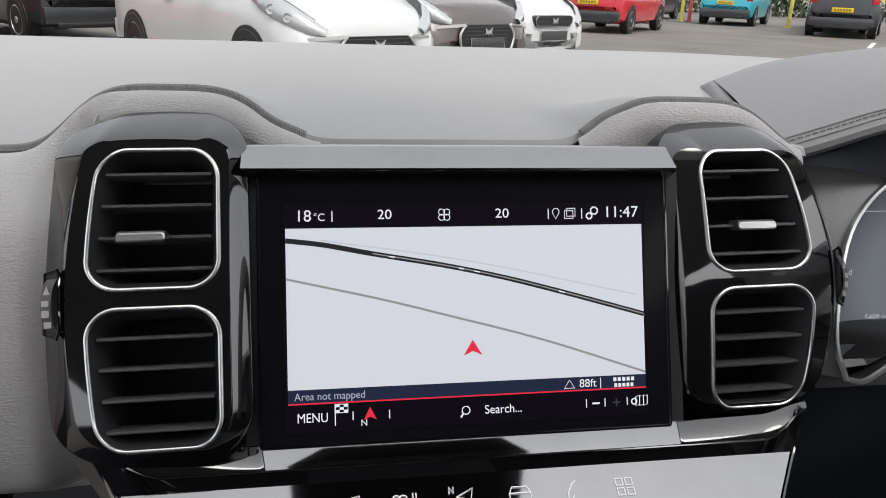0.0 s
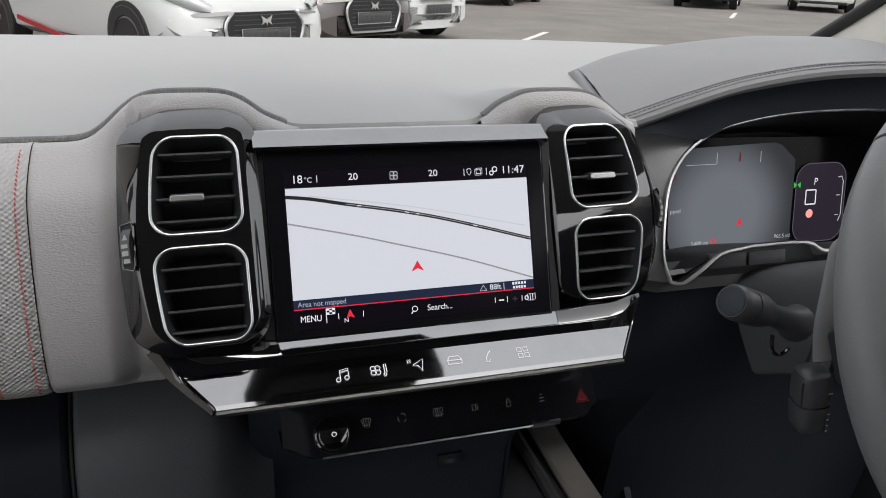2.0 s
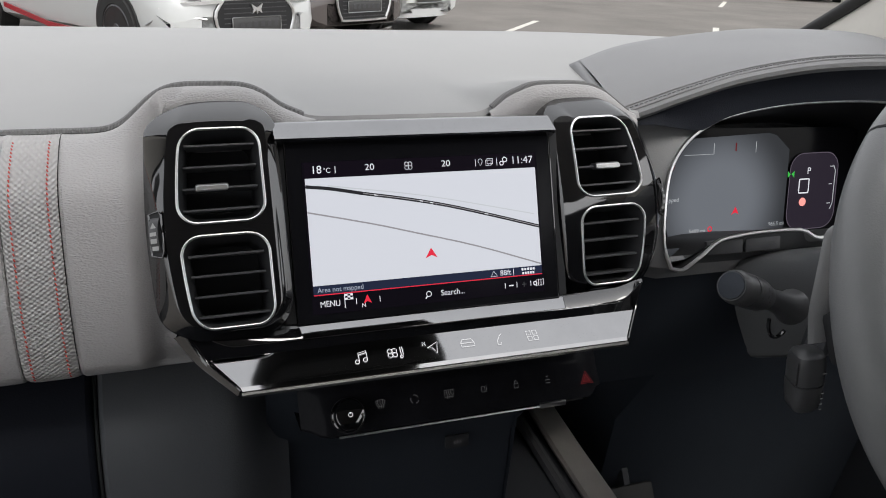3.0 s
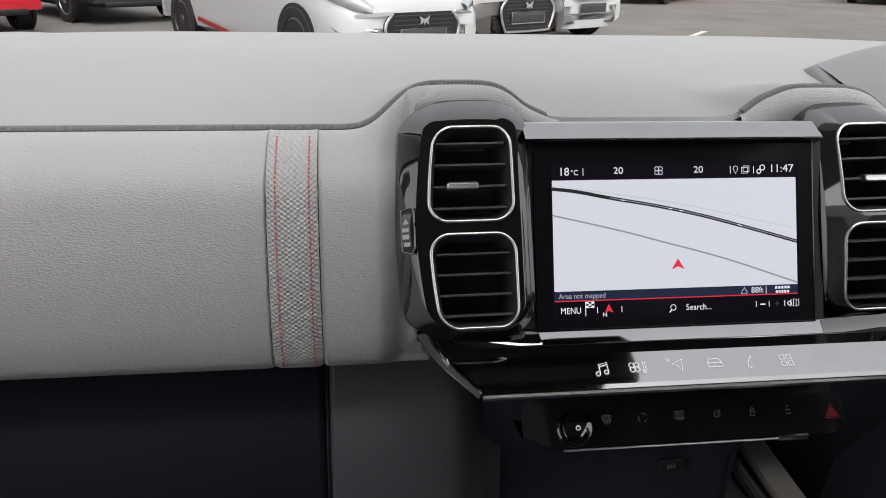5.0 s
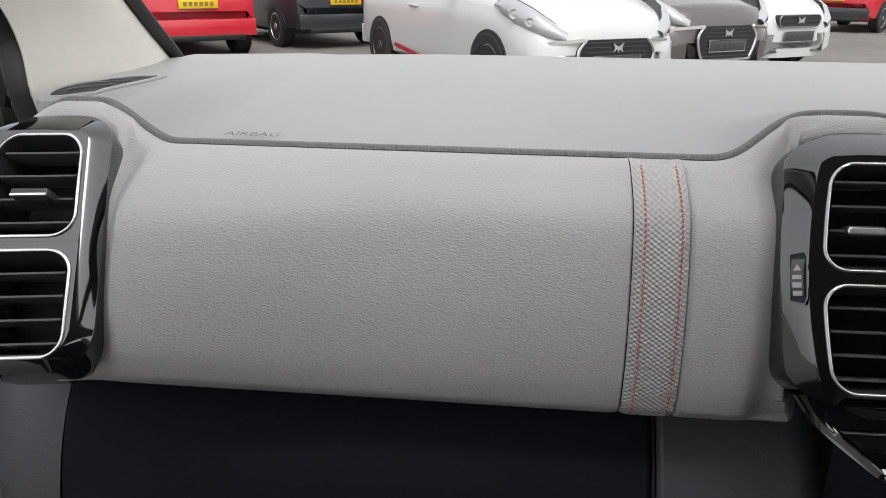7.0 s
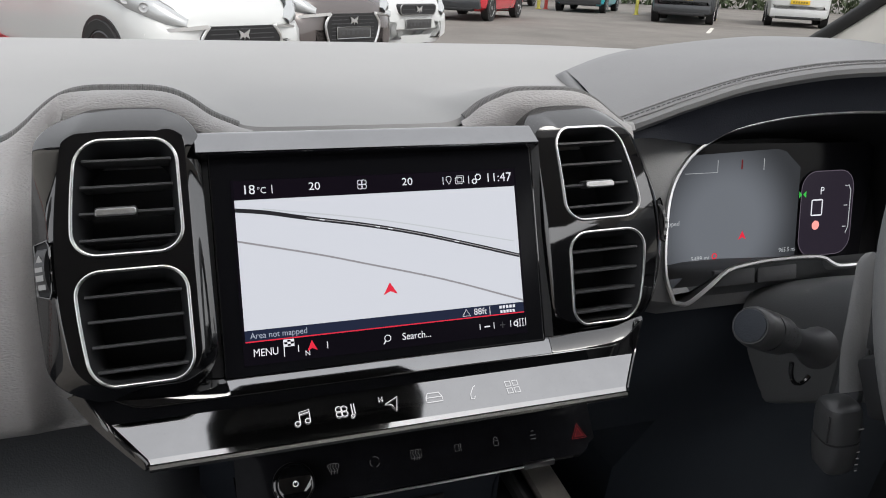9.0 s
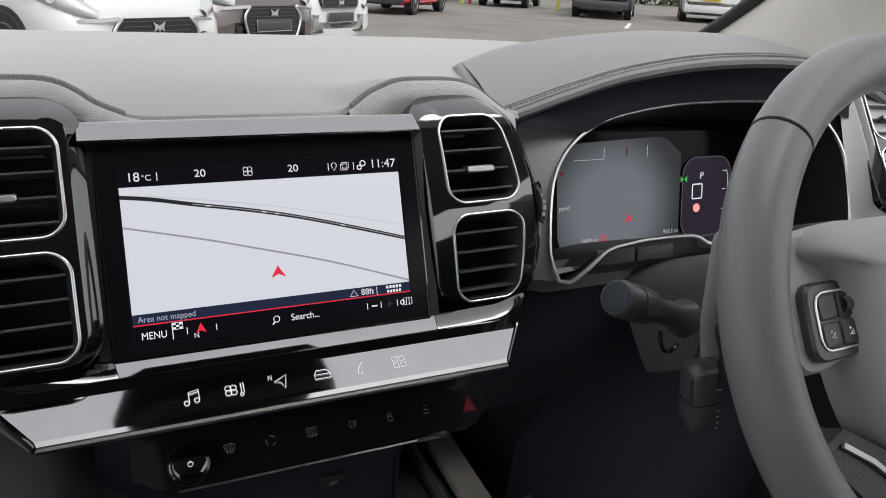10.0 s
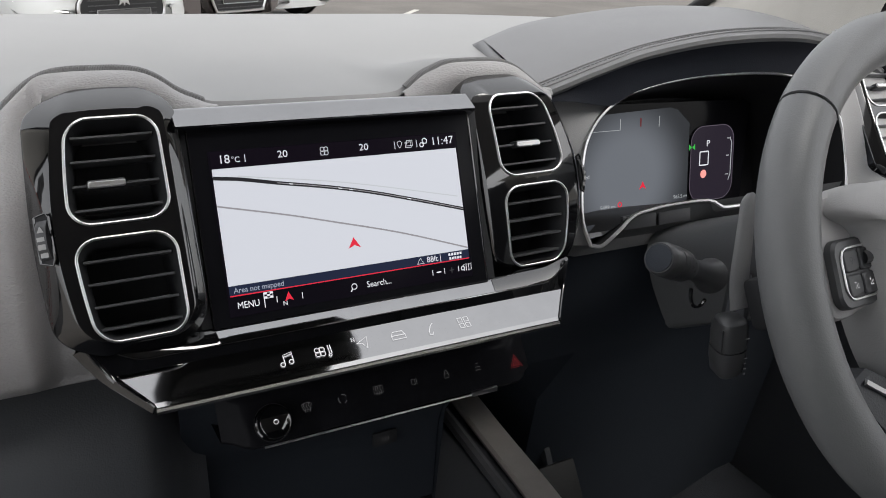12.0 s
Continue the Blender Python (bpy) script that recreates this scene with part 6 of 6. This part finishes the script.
# ---- parked cars ----
def parked_car(at_, heading, paint, label, rear=False, alloy=ALLOY, plate=PLATE_DARK, van=0.0, red_sill=False, bumper=None, nose=0.0, oval=False, arch_r=0.345):
    root = new("parked_car")
    root.empty_display_size = 0.1
    root.matrix_basis = Matrix.Translation((at_[0], at_[1], GROUND)) @ Matrix.Rotation(radians(heading), 4, "Z")
    tagged(root, label, "car", "parked cars")
    M = root.matrix_basis
    H = van
    st = [(-1.98, 0.66, 0.42, 0.74, 0.80, 0.60), (-1.93, 0.78, 0.30, 0.90, 0.98 + H, 0.62), (-1.80, 0.83, 0.25, 0.95, 1.18 + H, 0.58), (-1.45, 0.855, 0.22, 0.96, 1.40 + H, 0.57),
          (-0.9, 0.86, 0.20, 0.95, 1.455 + H, 0.58), (-0.2, 0.86, 0.20, 0.94, 1.46 + H, 0.58), (0.35, 0.86, 0.20, 0.94, 1.39 + H, 0.57), (0.75, 0.858, 0.20, 0.93, 1.18 + H * 0.4, 0.60),
          (1.02, 0.855, 0.20, 0.92, 1.005, 0.70), (1.30, 0.85, 0.20, 0.885, 0.955, 0.70), (1.58, 0.845, 0.21, 0.80, 0.885, 0.68), (1.78, 0.825, 0.21, 0.70, 0.80 + nose * 0.5, 0.62), (1.90, 0.775, 0.22, 0.60, 0.715 + nose, 0.55), (1.965, 0.68, 0.24, 0.52, 0.63 + nose, 0.50), (1.995, 0.54, 0.27, 0.47, 0.56 + nose, 0.42)]
    loops = []
    for y, w, zb, zs, zt, wr in st:
        half = [(0.0, zb), (w * 0.80, zb), (w * 0.97, zb + 0.08), (w, zb + 0.20), (w, zs - 0.22), (w * 0.985, zs - 0.06), (w * 0.93, zs), (wr + (w * 0.9 - wr) * 0.45, zs + (zt - zs) * 0.55), (wr, zt - 0.04 * (zt - zs)), (wr * 0.55, zt + 0.012), (0.0, zt + 0.02)]
        full = half + [(-x, z) for x, z in reversed(half[1:-1])]
        loops.append([M @ Vector((x, y, z)) for x, z in full])
    part("body", loft(loops, cap=(True, True)), paint, root, smooth=40)
    n = len(loops[0])

    def patch(rows_, cols, out, name, label_=""):
        bm = bmesh.new()
        L = []
        for r in rows_:
            c = sum((loops[r][k] for k in range(n)), Vector()) / n
            L.append([loops[r][k % n] + (loops[r][k % n] - c).normalized() * out for k in cols])
        loft(L, closed=False, bm=bm)
        return part(name, bm, CAR_GLASS, root, label_)
    patch(range(3, 8), (6, 7, 8), 0.006, "side_window")
    patch(range(3, 8), (n - 8, n - 7, n - 6), 0.006, "side_window")
    patch(range(6, 9), (8, 9, 10, 11, 12), 0.008, "windscreen")
    patch(range(1, 4), (8, 9, 10, 11, 12), 0.008, "rear_window")
    # wheels
    for sx in (1, -1):
        for wy in (1.24, -1.23):
            c = M @ Matrix.Translation((sx * 0.765, wy, 0.315)) @ Matrix.Rotation(radians(90), 4, "Y")
            arch = M @ Matrix.Translation((sx * 0.845, wy, 0.325)) @ Matrix.Rotation(radians(90), 4, "Y")
            part("wheel_arch", lathe([(arch_r, -0.02), (arch_r, 0.018), (0.30, 0.019), (0.0, 0.019)] if sx > 0 else [(arch_r, 0.02), (arch_r, -0.018), (0.30, -0.019), (0.0, -0.019)], arch, 28), GRILLE, root)
            o = sx * 0.105
            tyre = part("tyre", lathe([(0.205, -o), (0.29, -o * 1.02), (0.312, -o * 0.8), (0.314, o * 0.8), (0.29, o * 1.04), (0.215, o * 1.02), (0.205, o * 0.9)], c, 32), TYRE, root, "black tyre")
            rim = part("rim", lathe([(0.208, o * 0.95), (0.195, o * 1.00), (0.188, o * 0.80), (0.0, o * 0.75)], c, 28), alloy, tyre, "alloy wheel rim")
            for k in range(5):
                a = radians(72 * k + 18)
                sp = c @ Matrix.Rotation(a, 4, "Z")
                part("wheel_gap", flat([[(0.080, 0.012), (0.168, 0.060), (0.168, -0.060), (0.080, -0.012)]], sp @ Matrix.Rotation(radians(36), 4, "Z"), o * 0.96 if sx > 0 else o * 0.96), GRILLE, rim)
            part("hub_cap", lathe([(0.05, o * 0.95), (0.045, o * 1.03), (0.0, o * 1.05)], c, 12), alloy, rim)
    # front: grille, badge, plate, lamps
    fm = M @ Matrix.Translation((0, 2.03, nose)) @ Matrix.Rotation(radians(180), 4, "Z") @ Matrix.Rotation(radians(90), 4, "X")
    fn = fm.to_3x3() @ Vector((0, 0, 1))
    if oval:
        gpts = rrect(0, 0.625, 0.74, 0.135, 0.06, 6)
    else:
        gpts = curve([(-0.345, 0.545), (-0.42, 0.46), (-0.42, 0.36), (-0.36, 0.225), (-0.29, 0.20), (0.29, 0.20), (0.36, 0.225), (0.42, 0.36), (0.42, 0.46), (0.345, 0.545)], 2)
    g = part("grille", flat([gpts], fm, 0.0, 0.12), GRILLE, root, "dark mesh grille")
    if oval:
        part("grille_edge", sweep(at(fm, gpts, 0.0), ring(0.008, 6), closed=True, up=fn), DIM_CHROME, g, "chrome grille edge")
    else:
        part("grille_edge", sweep(at(fm, gpts, 0.002), ring(0.014, 6), up=fn), CHROME, g, "chrome edge round the sides and foot of the grille")
    lo, hi = (0.575, 0.675) if oval else (0.24, 0.52)
    for k in range(3 if oval else 8):
        z = lo + (hi - lo) * k / (2 if oval else 7)
        part("grille_bar", box((-0.34, z - 0.004, -0.002), (0.34, z + 0.004, 0.004), fm), DARK_ALLOY, g)
    bz = 0.625 if oval else 0.47
    bd = [(-0.062, 0.045), (-0.042, 0.0), (-0.055, -0.035), (-0.012, -0.010), (0.0, -0.04), (0.012, -0.010), (0.055, -0.035), (0.042, 0.0), (0.062, 0.045), (0.0, 0.012)]
    part("badge", flat([[(x, z + bz) for x, z in bd]], fm, 0.018, 0.012), CHROME, g, "plain chrome badge")
    pz = 0.44 if oval else 0.345
    pl = part("number_plate", box((-0.26, pz - 0.055, 0.0), (0.26, pz + 0.055, 0.014), fm, 0.004), plate, root, "number plate with plain bars")
    part("plate_frame", sweep(at(fm, rrect(0, pz, 0.53, 0.12, 0.006, 2), 0.013), ring(0.005, 5), closed=True, up=fn), DIM_CHROME, pl)
    for k in range(6):
        x = -0.19 + 0.075 * k
        part("plate_bar", box((x, pz - 0.022, 0.013), (x + 0.045, pz + 0.022, 0.0155), fm), DARK_ALLOY, pl)
    if oval:
        part("bumper_face", loft([[M @ Vector((x, 2.02 - 0.22 * (abs(x) / 0.8) ** 3 - d, z)) for x in span(-0.80, 0.80, 17)] for z, d in ((0.54, 0.05), (0.50, 0.0), (0.38, -0.005), (0.36, 0.02), (0.355, 0.06))], closed=False), paint, root)
        part("lower_intake", loft([[M @ Vector((x, 1.99 - 0.22 * (abs(x) / 0.8) ** 3, z)) for x in span(-0.76, 0.76, 17)] for z in (0.37, 0.28)], closed=False), GRILLE, root)
    part("front_lip", loft([[M @ Vector((x, 2.015 - 0.24 * (abs(x) / 0.76) ** 3 - d, z)) for x in span(-0.70, 0.70, 17)] for z, d in (((0.30, 0.05), (0.295, 0.0), (0.19, 0.01), (0.175, 0.10)) if oval else ((0.165, 0.05), (0.16, 0.0), (0.13, 0.0), (0.12, 0.05)))], closed=False), paint, root)
    for s in (1, -1):
        path = [M @ Vector((s * x, y, z + nose * e)) for x, y, z, e in ((0.800, 1.26, 0.86, 0.3), (0.812, 1.42, 0.825, 0.5), (0.800, 1.58, 0.775, 0.7), (0.750, 1.75, 0.705, 0.9), (0.650, 1.88, 0.630, 1), (0.500, 1.955, 0.570, 1))]
        hts = (0.015, 0.085, 0.115, 0.110, 0.085, 0.040)
        T3 = M.to_3x3()
        L = [[p + T3 @ Vector((s * 0.010, 0.01, -h)), p + T3 @ Vector((s * 0.045, 0.055, -h * 0.55)), p + T3 @ Vector((s * 0.045, 0.055, h * 0.1)), p + T3 @ Vector((s * 0.022, 0.040, h * 0.75)), p + T3 @ Vector((-s * 0.02, -0.01, h * 0.95))] for p, h in zip(path, hts)]
        hl = part("headlight", loft(L, closed=False), LAMP_CLEAR, root, "clear swept-back headlight", smooth=60)
        for kk, rr in ((2, 0.045), (3, 0.040)):
            part("lamp_bowl", lathe([(rr, 0.0), (rr * 0.9, 0.006), (rr * 0.55, 0.002), (0.0, 0.008)], Matrix.Translation(path[kk] + T3 @ Vector((s * 0.046, 0.058, -0.012))) @ (T3 @ Vector((s * 0.62, 0.75, 0.1))).to_track_quat("Z", "Y").to_matrix().to_4x4(), 14), DIM_CHROME, hl)
        part("lamp_edge", sweep([l[0] for l in L], ring(0.008, 6)), GRILLE, hl)
        part("lamp_edge", sweep([l[-1] for l in L], ring(0.006, 6)), DARK_ALLOY, hl)
        if not oval:
            part("chrome_wing", sweep([M @ Vector((s * x, y, z + nose)) for x, y, z in ((0.36, 2.035, 0.545), (0.50, 2.0, 0.535), (0.66, 1.93, 0.52), (0.80, 1.80, 0.47))], [(-0.012, -0.016), (0.012, -0.010), (0.012, 0.006), (-0.012, 0.016)]), CHROME, root, "chrome wing beside the grille")
            part("fog_pocket", loft([[M @ Vector((s * x, y, z)) for x, y in ((0.52, 1.985), (0.66, 1.92), (0.79, 1.79))] for z in (0.26, 0.40 + nose)], closed=False), GRILLE if paint is PAINT_BROWN else paint, root)
            if paint is not PAINT_BROWN:
                part("fog_edge", sweep([M @ Vector((s * x, y, z + nose)) for x, y, z in ((0.50, 2.01, 0.40), (0.66, 1.94, 0.42), (0.80, 1.80, 0.42), (0.845, 1.66, 0.34))], ring(0.010, 6)), DIM_CHROME, root)
        part("mirror", box((-0.10, -0.05, -0.055), (0.10, 0.05, 0.055), M @ Matrix.Translation((s * 0.96, 0.62, 0.98)), 0.03), CHROME if red_sill else paint, root, "door mirror")
        if red_sill:
            part("sill_trim", sweep([M @ Vector((s * 0.872, y, z)) for y, z in ((-0.78, 0.36), (-0.55, 0.33), (0.1, 0.25), (0.7, 0.24))], [(-0.008, -0.020), (0.008, -0.020), (0.008, 0.024), (-0.008, 0.024)]), RED_TRIM, root, "red side trim strip")
        part("door_handle", box((-0.015, -0.09, -0.012), (0.015, 0.09, 0.012), M @ Matrix.Translation((s * 0.868, -0.30, 0.80)), 0.006), CHROME, root)
        part("tail_lamp", box((-0.09, -0.05, -0.11), (0.09, 0.05, 0.11), M @ Matrix.Translation((s * 0.72, -1.90, 0.88 + H * 0.3)) @ Matrix.Rotation(radians(s * 25), 4, "Z"), 0.02), LAMP_RED, root, "red tail lamp")
    tg = [[M @ Vector((x, -1.985 + 0.10 * (abs(x) / 0.78) ** 3 + d, z)) for x in span(-0.78, 0.78, 13)] for z, d in ((0.50, 0.0), (0.60, 0.02), (0.72, 0.015), (0.88, 0.02), (0.95, 0.06), (1.02 + H * 0.5, 0.13))]
    part("tailgate", loft(tg, closed=False), paint, root)
    rm = M @ Matrix.Translation((0, -1.99, 0)) @ Matrix.Rotation(radians(90), 4, "X")
    part("rear_bumper", box((-0.78, 0.30, -0.16), (0.78, 0.52, 0.012), rm, 0.012), paint if bumper is None else bumper, root)
    part("rear_valance", box((-0.62, 0.24, -0.14), (0.62, 0.32, 0.02), rm, 0.02), GRILLE, root)
    rp = part("number_plate", box((-0.26, 0.66, 0.0), (0.26, 0.775, 0.03), rm, 0.004), PLATE_YELLOW, root, "yellow number plate with plain bars")
    for k in range(6):
        x = -0.20 + 0.07 * k
        part("plate_bar", box((x, 0.69, 0.029), (x + 0.048, 0.745, 0.033), rm), PLATE_BARS, rp)
    return root


parked_car((-0.66, 8.60), -146, PAINT_WHITE, "white three-door hatchback with red side trim, parked nose in", alloy=DARK_ALLOY, red_sill=True, nose=0.05, arch_r=0.325)
parked_car((0.66, 10.15), -146, PAINT_BROWN, "dark brown hatchback with a chrome-edged grille, parked", nose=0.09)
parked_car((1.88, 11.65), -146, PAINT_WHITE, "white parked hatchback with a dark oval grille", alloy=DARK_ALLOY, van=0.12, oval=True)
parked_car((-5.93, 11.52), 39.8, PAINT_RED, "red hatchback parked with its tail to us", rear=True, bumper=PAINT_RED)
parked_car((-4.41, 13.54), 39.8, PAINT_BLACK, "charcoal hatchback with bright alloy wheels, tail to us", rear=True)
parked_car((-7.72, 9.39), 72, PAINT_WHITE, "white parked car with a small red tail lamp", rear=True)
parked_car((11.9, 27.6), -40, PAINT_BLACK, "black car in the far row", rear=True)
parked_car((14.3, 25.4), -40, PAINT_TEAL, "turquoise car in the far row", rear=True, bumper=PAINT_BLACK)
parked_car((16.9, 23.4), -40, PAINT_BLACK, "dark blue-grey car in the far row", rear=True)
parked_car((14.9, 20.4), -40, PAINT_BLACK, "tall charcoal van in the far row, yellow plate", rear=True, van=0.35)
parked_car((18.6, 19.9), -40, PAINT_WHITE, "white car in the far row", rear=True, van=0.2)
parked_car((7.6, 19.6), -40, PAINT_RED, "dark red car behind the white one", rear=True, bumper=PAINT_BLACK)
parked_car((21.3, 18.6), -40, PAINT_BLACK, "dark car in the far row", rear=True)
for x, y, mt in ((12.6, 26.0, POST_YELLOW), (12.8, 25.8, POST_RED), (15.2, 23.6, POST_YELLOW), (16.9, 21.6, POST_YELLOW)):
    post = thing("marker_post", (x, y, GROUND), "painted metal post between parked cars", "post", "marker posts")
    part("post_tube", lathe([(0.06, 0.0), (0.06, 1.0), (0.045, 1.03), (0.0, 1.04)], Matrix.Translation((x, y, GROUND)), 12), mt, post)
    part("post_foot", lathe([(0.11, 0.0), (0.11, 0.02), (0.06, 0.025)], Matrix.Translation((x, y, GROUND)), 12), mt, post)
hedge = bmesh.new()
rnd = random.Random(4)
for k in range(9000):
    t = rnd.random()
    c = Vector((2 + 34 * t, 44 - 16 * t, GROUND)) + Vector((rnd.uniform(-0.8, 0.8), rnd.uniform(-0.8, 0.8), rnd.uniform(0.0, 2.2)))
    q = Euler((rnd.random() * 6, rnd.random() * 6, rnd.random() * 6)).to_matrix()
    s = rnd.uniform(0.08, 0.22)
    hedge.faces.new([hedge.verts.new(c + q @ Vector(p) * s) for p in ((-1, 0, 0), (0, -0.5, 0.1), (1, 0, 0), (0, 0.5, 0.1))])
tagged(part("hedge", hedge, material("hedge_leaves", (0.05, 0.07, 0.03), 0.6, vary=0.3, vary_scale=2), smooth=0), "dark green hedge behind the far cars", "hedge", kind="stuff")
